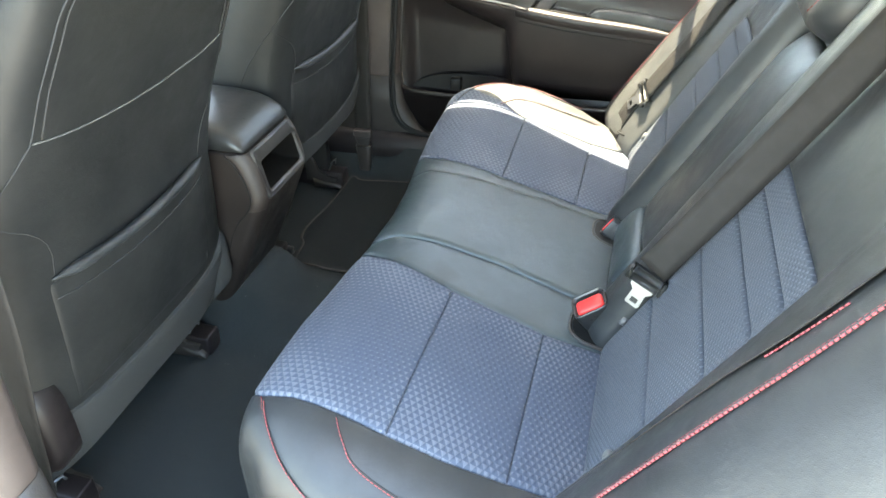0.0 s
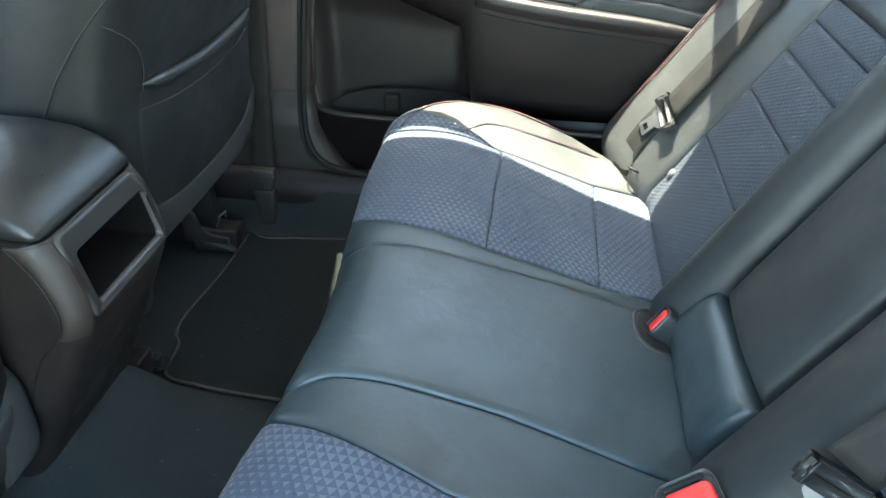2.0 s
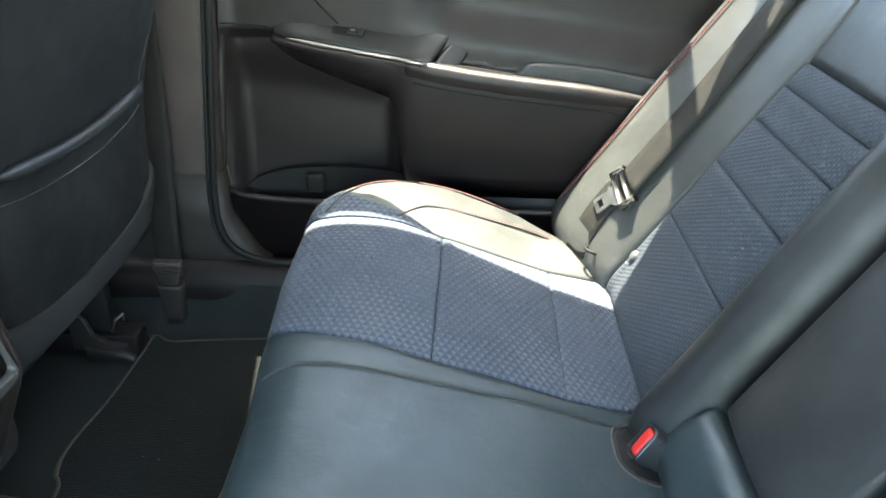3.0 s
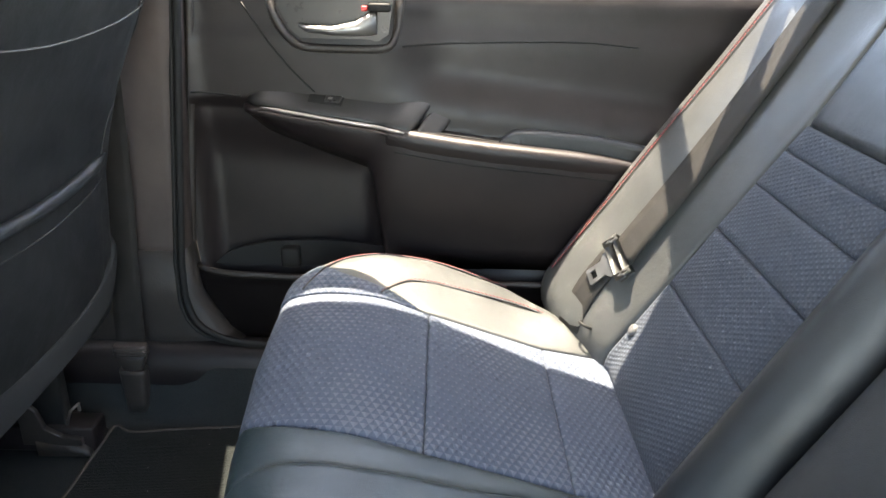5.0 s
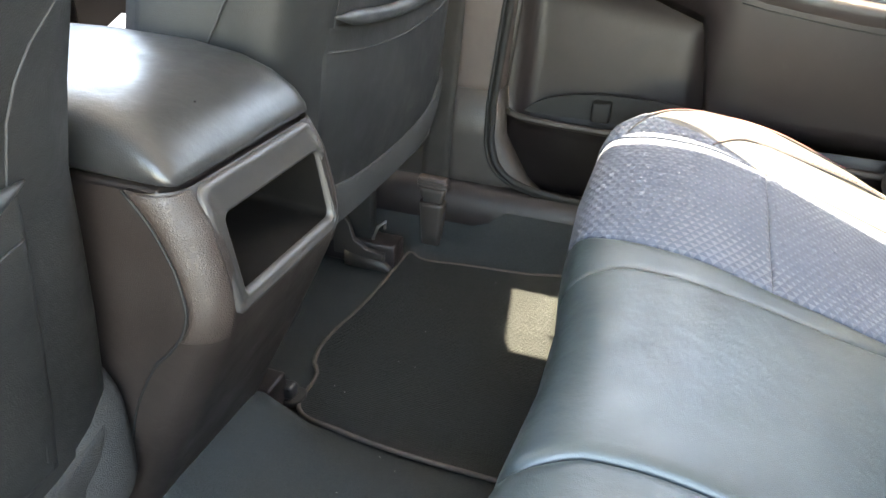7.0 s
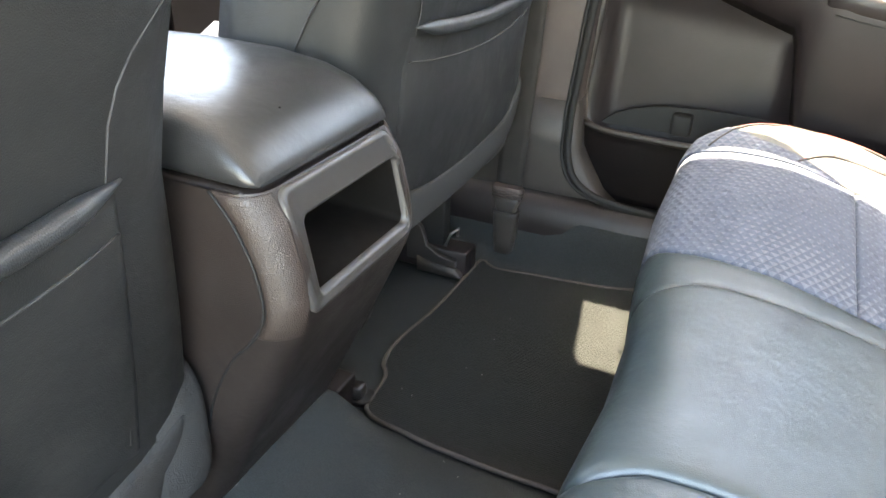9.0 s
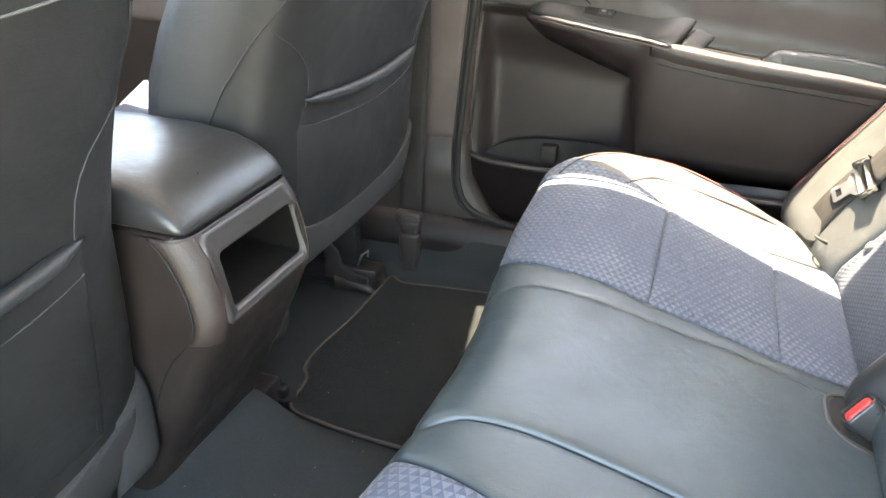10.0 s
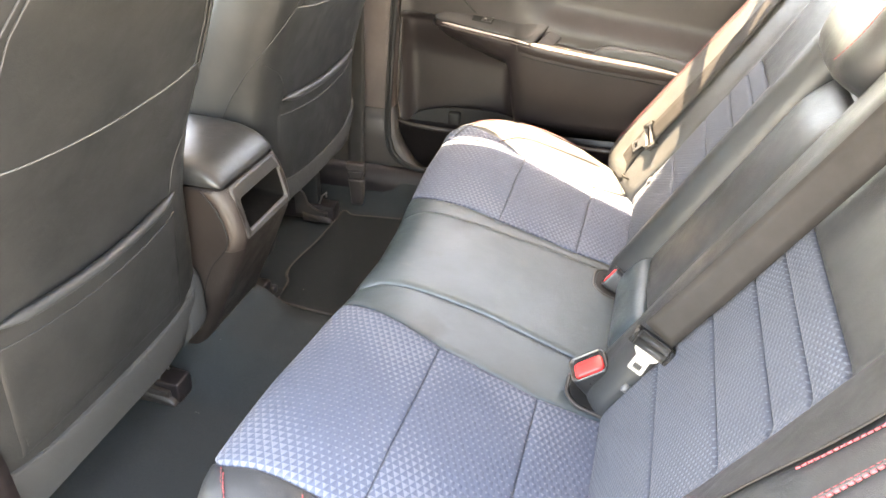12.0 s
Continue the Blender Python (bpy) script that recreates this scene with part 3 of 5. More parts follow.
part("leather_strip", pad(cushion, UF, UB, lambda u: -inner_edge(u, -1), centre_near, 0.007, 0.006), LEATHER_SEAT, bench)
part("leather_strip", pad(cushion, UF, UB, centre_far, lambda u: inner_edge(u, 1), 0.007, 0.006), LEATHER_SEAT, bench)
part("centre_panel", pad(lambda u, v: cushion(u, v) + Vector((0, 0, 0.004)), UF, UB, centre_near, centre_far, 0.012, 0.007), LEATHER_SEAT, bench, "smooth worn black leather centre seat")


# ---- rear backrests ----
LEAN_B = Vector((0.482, 0, 0.876))
NORM_B = Vector((-0.876, 0, 0.482))
BACK0 = Vector((0.236, 0, 0.181))
SIDE = ((0.485, 0.0), (0.495, 0.004), (0.51, 0.012), (0.53, 0.024), (0.56, 0.041), (0.60, 0.059), (0.63, 0.068), (0.66, 0.071), (0.69, 0.068), (0.72, 0.058), (0.76, 0.035), (0.80, 0.0))


def back(u, y, d=0.0):
    """A point on the backrest: u metres up along it, y across."""
    z = 0.181 + 0.876 * u
    a = abs(y)
    off = d
    if a > 0.485:
        off += lerp_table(SIDE, a) * lerp_table(((0.2, 1.2), (0.258, 1.14), (0.351, 1.0), (0.463, 0.87), (0.567, 0.70), (0.674, 0.58), (0.9, 0.45)), z)
    off += -0.02 * max(0, (0.05 - u) / 0.05) ** 2
    return BACK0 + LEAN_B * u + NORM_B * off + Vector((0, y, 0))


def uz(z):
    return (z - 0.181) / 0.876


def cloth_out(u, s):
    if s < 0:
        return lerp_table(((0, 0.485), (uz(0.32), 0.485), (uz(0.416), 0.502), (uz(0.485), 0.508), (uz(0.567), 0.502)), u)
    return lerp_table(((0, 0.50), (uz(0.328), 0.49), (uz(0.415), 0.484), (uz(0.525), 0.466), (uz(0.56), 0.458)), u)


def inner_roll(lo, hi):
    """The leather roll along the inner edge of an outer backrest."""
    def f(u, y):
        k = (abs(y) - lo) / (hi - lo)
        k = min(max(k, 0.0), 1.0)
        return back(u, y, lerp_table(((0, -0.02), (0.08, 0.004), (0.25, 0.024), (0.5, 0.034), (0.75, 0.034), (0.88, 0.026), (0.96, 0.012), (1, 0.0)), k))
    return f


SEAMS = {1: (0.195, 0.332, 0.416, 0.479, 0.524, 0.556), -1: (0.195, 0.323, 0.420, 0.486, 0.529, 0.567)}


def rear_backrest(s, lo, label):
    ob = part("backrest", block(0.0, 0.70, s * (lo + 0.01), s * 0.66, -0.14, -0.020, 0.01, 2, shape=lambda p: BACK0 + LEAN_B * p.x + NORM_B * p.z + Vector((0, p.y, 0))), LEATHER, rear_bench, label)
    for a, b in zip(SEAMS[s], SEAMS[s][1:]):
        part("cloth_panel", pad(lambda u, y: back(u, y, 0.004), uz(a), uz(b), s * (0.206 if s > 0 else 0.213), lambda u: s * cloth_out(u, s), 0.008, 0.007), CLOTH_BACK, ob, "dark navy ribbed cloth")
    part("top_panel", pad(lambda u, y: back(u, y, 0.004 - 0.05 * max(0, (u - 0.60) / 0.12) ** 2), uz(SEAMS[s][-1]), uz(0.82), s * (0.206 if s > 0 else 0.213), lambda u: s * max(0.44, cloth_out(u, s)), 0.012, 0.008), LEATHER, ob, "smooth black leather upper panel")
    part("inner_roll", pad(inner_roll(lo, 0.206 if s > 0 else 0.213), 0.0, uz(0.80), s * lo, s * (0.206 if s > 0 else 0.213), 0.008, 0.006), LEATHER, ob)
    part("side_roll", pad(lambda u, y: back(u, y, 0.004), 0.0, uz(0.80), lambda u: s * max(0.44, cloth_out(u, s)), s * (0.705 if s > 0 else 0.79), 0.008, 0.006, 0.08 if s > 0 else 0.02), LEATHER_SUNLIT if s > 0 else LEATHER, ob, "black leather side roll")
    red = Curve([back(uz(z), s * y, 0.007) for z, y in ((0.235, 0.662), (0.30, 0.661), (0.40, 0.660), (0.5, 0.66), (0.6, 0.66), (0.7, 0.66), (0.78, 0.66))])
    part("side_seam", tube(red.run(0.012), 0.0016), THREAD, ob)
    for off in (0.0030, -0.0030) if s > 0 else (0.0016, -0.0016):
        part("side_stitching", stitches(Curve([p + Vector((0.0, off * s, 0.0)) for p in red.run(0.02)]), *((0.0065, 0.0048, 0.0007) if s > 0 else (0.0056, 0.0040, 0.0013))), RED_THREAD, ob, "red thread stitching")
    if s < 0:
        inner = Curve([back(uz(z), -y, 0.006) for z, y in ((0.545, 0.617), (0.58, 0.622), (0.625, 0.628))])
        part("inner_stitching", stitches(inner, 0.0056, 0.0042, 0.0010), RED_THREAD, ob, "red thread stitching")
    for y, z in ((0.206, 0.262), (0.485, 0.262)):
        c = back(uz(z), s * y, 0.006)
        q = NORM_B
        bm = loft([[c + q * h + (LEAN_B * math.cos(t) + Vector((0, 1, 0)) * math.sin(t)) * r for t in (2 * math.pi * k / 16 for k in range(16))] for h, r in ((-0.006, 0.0085), (0.001, 0.0085), (0.003, 0.007), (0.0035, 0.004))])
        part("stud", bm, STUD, ob, "small grey round stud")
    return ob


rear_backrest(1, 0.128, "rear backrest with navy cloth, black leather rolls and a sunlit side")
rear_backrest(-1, 0.068, "rear backrest with navy cloth, black leather rolls and red stitching")



def arm(u, y):
    k = (y - 0.03) / 0.10
    return back(u, y, 0.012 - 0.010 * k * k - 0.035 * max(0, (u - 0.46) / 0.10) ** 2)


rest = part("folding_armrest", block(0.06, 0.60, -0.055, 0.115, -0.10, -0.02, 0.01, 2, shape=lambda p: BACK0 + LEAN_B * p.x + NORM_B * p.z + Vector((0, p.y, 0))), LEATHER, rear_bench, "black leather folding armrest closed in the centre backrest")
part("armrest_pad", pad(arm, uz(0.285), uz(0.655), -0.064, 0.124, 0.020, 0.020, 0.03), LEATHER, rest)
part("armrest_foot", pad(lambda u, y: back(u, y, 0.006 + 0.010 * math.sin(math.pi * min(max((u) / uz(0.30), 0), 1))), 0.0, uz(0.285), -0.070, lambda u: 0.165 - 0.03 * (u / uz(0.285)), 0.025, 0.022, 0.02), LEATHER_SEAT, rest, "smooth leather roll below the armrest")


def headrest(y, z, label):
    c = BACK0 + LEAN_B * uz(z) + Vector((0, y, 0)) + NORM_B * 0.01
    rings = []
    for k in range(13):
        a = -math.pi / 2 + math.pi * k / 12
        h, sc = math.sin(a), max(math.cos(a), 0.02) ** 0.45
        rings.append([c + LEAN_B * (h * 0.075) + NORM_B * (py * sc * 1.0) + Vector((0, px * sc, 0)) for px, py in rounded(0.25, 0.10, 0.045, 6)])
    hr = part("headrest", loft(rings), LEATHER, rear_bench, label)
    loop = Curve([c + NORM_B * 0.052 + LEAN_B * h + Vector((0, w, 0)) for h, w in ((-0.05, -0.085), (-0.01, -0.095), (0.05, -0.085))])
    part("stitching", stitches(loop), RED_THREAD, hr, "red thread stitching")


part("centre_top", pad(lambda u, y: back(u, y, -0.012), uz(0.66), uz(0.80), -0.066, 0.126, 0.012, 0.008), LEATHER, rest)
headrest(0.03, 0.725, "black leather centre headrest with red stitching")
headrest(0.345, 0.86, "black leather outer headrest")
headrest(-0.345, 0.86, "black leather outer headrest")


# ---- rear belts and buckles ----
def tongue(name_parent, tip, along, side, size=1.0):
    """A belt tongue: a steel plate with a square hole and a moulded black head with a slot."""
    t, x = Vector(along).normalized(), Vector(side).normalized()
    x = (x - t * x.dot(t)).normalized()
    n = t.cross(x)

    def at(a, b, h):
        return Vector(tip) + t * a * size + x * b * size + n * h
    outer = [(0, -0.011), (0.003, -0.013), (0.028, -0.012), (0.036, -0.020), (0.052, -0.022), (0.052, 0.022), (0.036, 0.020), (0.028, 0.012), (0.003, 0.013), (0, 0.011)]
    bm = bmesh.new()
    hole = [(0.006, -0.0065), (0.006, 0.0065), (0.016, 0.0065), (0.016, -0.0065)]
    for h in (-0.0012, 0.0012):
        o, i = [bm.verts.new(at(a, b, h)) for a, b in outer], [bm.verts.new(at(a, b, h)) for a, b in hole]
        bm.faces.new((o[0], i[0], i[1], o[9]))
        bm.faces.new((o[0], o[1], i[0]))
        bm.faces.new((o[9], i[1], o[8]))
        bm.faces.new((o[1], o[2], i[3], i[0]))
        bm.faces.new((o[8], i[1], i[2], o[7]))
        bm.faces.new((i[3], o[2], o[7], i[2]))
        bm.faces.new((o[2], o[3], o[6], o[7]))
        bm.faces.new((o[3], o[4], o[5], o[6]))
    bm.verts.ensure_lookup_table()
    for k in range(10):
        bm.faces.new((bm.verts[k], bm.verts[(k + 1) % 10], bm.verts[14 + (k + 1) % 10], bm.verts[14 + k]))
    for k in range(4):
        bm.faces.new((bm.verts[10 + k], bm.verts[10 + (k + 1) % 4], bm.verts[24 + (k + 1) % 4], bm.verts[24 + k]))
    bmesh.ops.recalc_face_normals(bm, faces=bm.faces)
    part("latch_plate", bm, STEEL, name_parent, "bright steel latch plate with a square hole")
    bars = [((0.046, -0.0285), (0.0535, 0.0285)), ((0.0615, -0.0285), (0.067, 0.0285)), ((0.046, -0.031), (0.067, -0.026)), ((0.046, 0.026), (0.067, 0.031))]
    head = thing("tongue_head", "", "")
    head.parent = name_parent
    for (a0, b0), (a1, b1) in bars:
        part("bar", block(a0, a1, b0, b1, -0.004, 0.005, 0.003, 3, shape=lambda p: at(p.x, p.y, p.z)), HEAD_GREY, head)


def rear_belt(label, path, side, tip, along, cloth, size=0.85):
    b = thing("rear_seat_belt", label, "seat belt", "rear seat belts")
    part("webbing", strap(path, 0.047, lambda k: side), cloth, b, "grey-black woven webbing")
    if tip:
        tongue(b, tip, along, side, size)
    return b


def roll_across(z, y):
    """The direction straight across a belt that lies on the far side roll."""
    return back(uz(z), y - 0.02) - back(uz(z), y + 0.02)


# the far belt, lying along the sunlit side roll down to its tongue, and the lap part tucked behind it
FAR_BELT = ((0.316, 0.557), (0.44, 0.555), (0.553, 0.557), (0.683, 0.564), (0.82, 0.572))
tip = back(uz(0.268), 0.576, 0.009)
q = [back(uz(z), y, 0.009 if i else 0.011) for i, (z, y) in enumerate(FAR_BELT)]
belt = thing("rear_seat_belt", "sunlit grey seat belt lying along the backrest side roll", "seat belt", "rear seat belts")
part("webbing", strap(q, 0.047, lambda k: roll_across(0.312 + 0.508 * k, 0.57)), STRAP_MID, belt, "grey-black woven webbing")
tongue(belt, tip, q[0] + (q[1] - q[0]) * 0.02 - tip, roll_across(0.32, 0.575), 1.0)
lap = thing("lap_belt", "brown-grey lap webbing tucked beside the cushion", "seat belt", "lap belts")
part("webbing", strap([back(uz(z), y, 0.0045) for z, y in ((0.312, 0.572), (0.29, 0.573), (0.25, 0.572), (0.20, 0.566))], 0.045, lambda k: roll_across(0.30, 0.57)), STRAP_MID, lap)
# the near belt beside the cloth, turned edge-on to the camera's opening view
q = [back(uz(z), -y) for z, y in ((0.30, 0.560), (0.40, 0.572), (0.49, 0.583), (0.58, 0.598), (0.70, 0.604))]
rear_belt("dark seat belt tucked edge-on beside the backrest side roll", [q[0] - (q[1] - q[0]) * 0.7, *q], (0.14, 0.57, -0.50), None, None, STRAP_DARK)
# the centre belt, from the shelf down to a tongue beside the buckle
q = [back(uz(z), y, d) for z, y, d in ((0.372, -0.226, 0.034), (0.45, -0.232, 0.032), (0.55, -0.236, 0.030), (0.66, -0.239, 0.028), (0.84, -0.243, 0.028))]
tipc = Vector((0.283, -0.231, 0.316))
rear_belt("dark grey centre seat belt hanging over the backrest", [q[0] - (q[1] - q[0]) * 0.12, *q], (0.78, -0.33, -0.47), tipc, q[0] - tipc, STRAP_DARK, 0.88)


def buckle(c, along, side, label, size=1.0):
    """A belt buckle: a black box with a red press button on top."""
    b = thing("belt_buckle", label, "seat belt buckle", "belt buckles")
    t, x = Vector(along).normalized(), Vector(side).normalized()
    x = (x - t * x.dot(t)).normalized()
    n = t.cross(x)

    def at(p):
        return Vector(c) + (t * p[0] + x * p[1] + n * p[2]) * size
    part("case", loft([[at((h, q * k, p * k)) for q, p in rounded(0.060, 0.044, 0.011, 5)] for h, k in ((-0.075, 0.85), (-0.05, 0.95), (-0.012, 1.0), (-0.004, 0.985), (0.001, 0.96), (0.0005, 0.90), (-0.006, 0.86))]), GLOSS, b, "black plastic buckle case")
    part("button", loft([[at((h - 0.10 * (p + 0.012), q * k, p * k - 0.002)) for q, p in rounded(0.046, 0.028, 0.007, 5)] for h, k in ((-0.014, 1.0), (-0.003, 1.0), (0.0, 0.97), (0.0016, 0.88), (0.002, 0.5))]), RED, b, "bright red press button")
    part("tongue_slot", block(-0.004, -0.0015, -0.019, 0.019, 0.0148, 0.0172, 0.0006, 1, shape=at), RUBBER, b)
    return b


buckle((0.219, -0.170, 0.262), (-0.46, -0.32, 0.83), (0.93, 0.22, 0.48), "black seat belt buckle with a red button")
buckle((0.226, 0.138, 0.228), (-0.80, 0.12, 0.58), (0.45, 0.25, 0.80), "black seat belt buckle with a red button lying in its slot", 0.70)
for x, y in ((0.236, -0.166), (0.242, 0.140)):
    w = thing("buckle_pocket", "dark moulded rim of the buckle slot in the cushion", "trim", "buckle pockets")
    rim = [cushion((x + a) * 1.04, y + b) + Vector((0, 0, 0.0025)) for a, b in rounded(0.085, 0.085, 0.030, 6)]
    part("rim", tube(rim, 0.003, 8, True), PLASTIC, w)
    # flat black plate on the cushion stands in for the slot's shaded hollow
    part("slot_shade", slab([(x + a * 0.95, y + b * 0.95) for a, b in rounded(0.080, 0.080, 0.028, 6)], 2, -0.0012, 0.0012, move=lambda p: cushion(p.x * 1.04, p.y) + Vector((0, 0, 0.0035 + p.z))), RUBBER, w)


# ---- front seats ----
REAR = ((0.10, -0.50), (0.20, -0.475), (0.30, -0.460), (0.45, -0.443), (0.55, -0.415), (0.65, -0.372), (0.75, -0.325), (0.85, -0.278), (0.92, -0.265))


def seat_plan(z):
    """Half outline of a seat back at height z: x, half width."""
    x = lerp_table(REAR, z)
    w = lerp_table(((0.15, 1.03), (0.25, 1.045), (0.35, 1.03), (0.45, 1.0), (0.68, 0.99), (0.77, 0.93), (0.88, 0.76), (0.93, 0.6)), z)
    th = lerp_table(((0.15, 0.9), (0.5, 1.0), (0.8, 0.8), (0.93, 0.45)), z)
    half = [(0, 0), (0.0, 0.08), (0.001, 0.14), (-0.001, 0.175), (-0.006, 0.208), (-0.014, 0.230), (-0.030, 0.246), (-0.065, 0.254), (-0.15, 0.255), (-0.19, 0.232), (-0.20, 0.20), (-0.185, 0.16), (-0.165, 0.11), (-0.16, 0.05)]
    return [(x + a * th, b * w) for a, b in half]


def rear_face(z, y):
    """The back of a seat at height z, y from its middle."""
    pts = seat_plan(z)[:8]
    return float(np.interp(abs(y), [b for _, b in pts], [a for a, _ in pts]))


def front_seat(yc, s, label, skirt_low, skirt_top, hem_z):
    """s: the side on which the door lies."""
    st = thing("bucket_seat", label, "car seat", "front seats")
    rings = []
    for z in (skirt_low + 0.004, skirt_low + 0.02, skirt_low + 0.05, 0.26, 0.32, 0.38, 0.44, 0.5, 0.56, 0.62, 0.68, 0.74, 0.80, 0.85, 0.89, 0.915, 0.93):
        h = seat_plan(z)
        full = h + [(a, -b) for a, b in reversed(h)][:-1]
        rings.append([(a, yc + b, z) for a, b in full])
    part("backrest", loft(rings), VINYL, st, "black vinyl seat back")

    def face(z, y, d=0.0):
        return Vector((rear_face(z, y) + d, yc + y, z))

    def rim_point(z, arc, q):
        """The point that far round the seat back's outline from its middle."""
        h = [Vector((a, b)) for a, b in seat_plan(z)[:10]]
        left = arc
        for m, n in zip(h, h[1:]):
            d = (n - m).length
            if left <= d:
                p = m.lerp(n, left / d)
                out = Vector((n.y - m.y, -(n.x - m.x))).normalized() * 0.0012
                return Vector((p.x + out.x, yc + q * (p.y + out.y), z))
            left -= d
        return Vector((h[-1].x, yc + q * h[-1].y, z))

    # map pocket: a slack panel with a padded upper hem
    def pocket_top(y):
        return hem_z + 0.015 * (y / 0.18) ** 2

    def pocket(z, y):
        return face(z, y, 0.0010 + 0.011 * math.sin(math.pi * 0.8 * min(max((z - 0.25) / 0.22, 0), 1)) * max(math.cos(y / 0.19 * math.pi / 2), 0) ** 0.8)
    part("map_pocket", pad(lambda k, y: pocket(0.235 + (pocket_top(y) - 0.235) * k * 4, y), 0.0, 0.25, -0.188, 0.188, 0.012, 0.009, 0.004, flip=True), VINYL, st, "black vinyl map pocket")
    hem = [pocket(pocket_top(y), y) + Vector((0.004, 0, 0.004)) for y in steps(-0.182, 0.182, 34)]
    part("pocket_hem", tube(hem, lambda k: 0.0080 * min(1.0, 0.12 + 9 * min(k, 1 - k)), 10), LEATHER, st, "padded upper hem of the pocket")
    part("hem_seam", tube([pocket(pocket_top(y) - 0.030, y) + Vector((0.0006, 0, 0)) for y in steps(-0.178, 0.178, 30)], 0.0011, 6), THREAD, st)
    # seams of the cover
    part("cross_seam", tube([face(0.644 + 0.020 * (y / 0.2) ** 2, y, 0.0012) for y in steps(-0.204, 0.204, 40)], 0.0012, 6), GREY_THREAD, st)
    for q in (1, -1):
        part("pocket_seam", tube([face(z, q * y, 0.001) for z, y in ((0.255, 0.172), (0.35, 0.173), (0.42, 0.174), (0.45, 0.173), (0.492, 0.174), (0.512, 0.180), (0.529, 0.191), (0.545, 0.208), (0.557, 0.226), (0.568, 0.240))], 0.0009, 6), THREAD, st)
        def side(t):
            return lambda z: rim_point(z, lerp_table(t, z), q)
        low = side(((0.22, 0.33), (0.40, 0.325), (0.50, 0.295), (0.57, 0.262), (0.62, 0.235), (0.665, 0.206), (0.72, 0.200), (0.80, 0.180), (0.88, 0.13)))
        part("side_seam", tube([low(z) for z in steps(0.24, 0.88, 50)], 0.0013, 6), THREAD, st)
        second = side(((0.66, 0.192), (0.72, 0.187), (0.80, 0.168), (0.88, 0.12)))
        part("double_seam", tube([second(z) for z in steps(0.665, 0.88, 30)], 0.0014, 6), THREAD, st)
    # felt skirt along the bottom of the back
    def skirt(k, arc):
        a = min(abs(arc) / 0.29, 1.0)
        z0, z1 = skirt_low + (0.055 * a ** 3 if s > 0 else 0.060 * max(arc / 0.225, 0) ** 6), skirt_top + (0.075 if s > 0 else 0.045) * a ** 2.5
        z = z0 + (z1 - z0) * k / 0.09
        p = rim_point(max(z, 0.15), abs(arc), 1 if arc >= 0 else -1)
        return Vector((p.x + 0.005 - 0.005 * (1 - k / 0.09) ** 2, p.y + (0.004 if arc >= 0 else -0.004) * min(a * 1.5, 1), z))
    part("skirt", pad(skirt, 0.0, 0.09, -0.25 if s > 0 else -0.30, 0.30 if s > 0 else 0.225, 0.008, 0.003, 0.015, flip=True), FELT, st, "grey felt lower skirt")
    # cushion, side covers and rails
    cr = []
    for x, hw, zt, zb in ((-0.565, 0.20, 0.26, 0.21), (-0.60, 0.235, 0.28, 0.18), (-0.70, 0.25, 0.30, 0.14), (-0.90, 0.255, 0.33, 0.10), (-1.02, 0.25, 0.33, 0.13), (-1.06, 0.22, 0.29, 0.18)):
        cr.append([(x, yc + a, b) for a, b in ((-hw, zb), (-hw, zt), (-hw * 0.85, zt + 0.03), (-hw * 0.6, zt), (0, zt - 0.01), (hw * 0.6, zt), (hw * 0.85, zt + 0.03), (hw, zt), (hw, zb))])
    part("cushion", loft(cr), CLOTH, st, "navy cloth front seat cushion")
    for q in (1, -1):
        if q == s and s < 0:
            part("hinge_cover", loft([[(-0.512 + a * sc, yc + q * yy, 0.235 + b * sc) for a, b in rounded(0.11, 0.17, 0.05, 5)] for yy, sc in ((0.215, 1.0), (0.25, 1.0), (0.262, 0.9), (0.266, 0.7))]), PLASTIC_SOFT, st, "dark plastic hinge cover")
        if q != s:
            part("felt_side", loft([[(-0.535 + a * sc, yc + q * yy, 0.205 + b * sc) for a, b in rounded(0.125, 0.175, 0.060, 7)] for yy, sc in ((0.200, 1.0), (0.246, 1.0), (0.254, 0.95), (0.258, 0.80))]), FELT, st, "grey felt side of the seat")
        part("rail", block(-0.98, -0.515, yc + q * 0.198 - 0.022, yc + q * 0.198 + 0.022, 0.0, 0.045, 0.004, 2), PLASTIC_SOFT, st, "dark seat rail")
        ry = yc + q * 0.198
        part("rail_cover", loft([[(x, ry + a, max(b * hh, 0.001)) for a, b in ((-0.034, 0), (-0.034, 0.028), (-0.028, 0.034), (-0.012, 0.030), (0.012, 0.030), (0.028, 0.034), (0.034, 0.028), (0.034, 0))] for x, hh in ((-0.60, 1.0), (-0.57, 0.75), (-0.55, 0.62), (-0.532, 0.5), (-0.52, 0.2))]), PLASTIC, st, "dark moulded rail end cover")
        for w in (-0.028, 0.028):
            part("rail_fin", slab([(-0.62, 0.02), (-0.62, 0.085), (-0.604, 0.092), (-0.592, 0.080), (-0.583, 0.05), (-0.56, 0.036), (-0.53, 0.032), (-0.53, 0.02)], 1, ry + w - 0.005, ry + w + 0.005, 0.002), PLASTIC, st)
        part("rail_clip", tube([(-0.555, ry - 0.018, 0.05), (-0.545, ry - 0.020, 0.075), (-0.535, ry - 0.012, 0.083), (-0.540, ry - 0.004, 0.066)], 0.0028, 6), STEEL, st, "small bright steel clip")
        part("support", block(-0.66, -0.56, yc + q * 0.198 - 0.012, yc + q * 0.198 + 0.012, 0.04, 0.13, 0.004, 2), RUBBER, st)
    # headrest
    hr = []
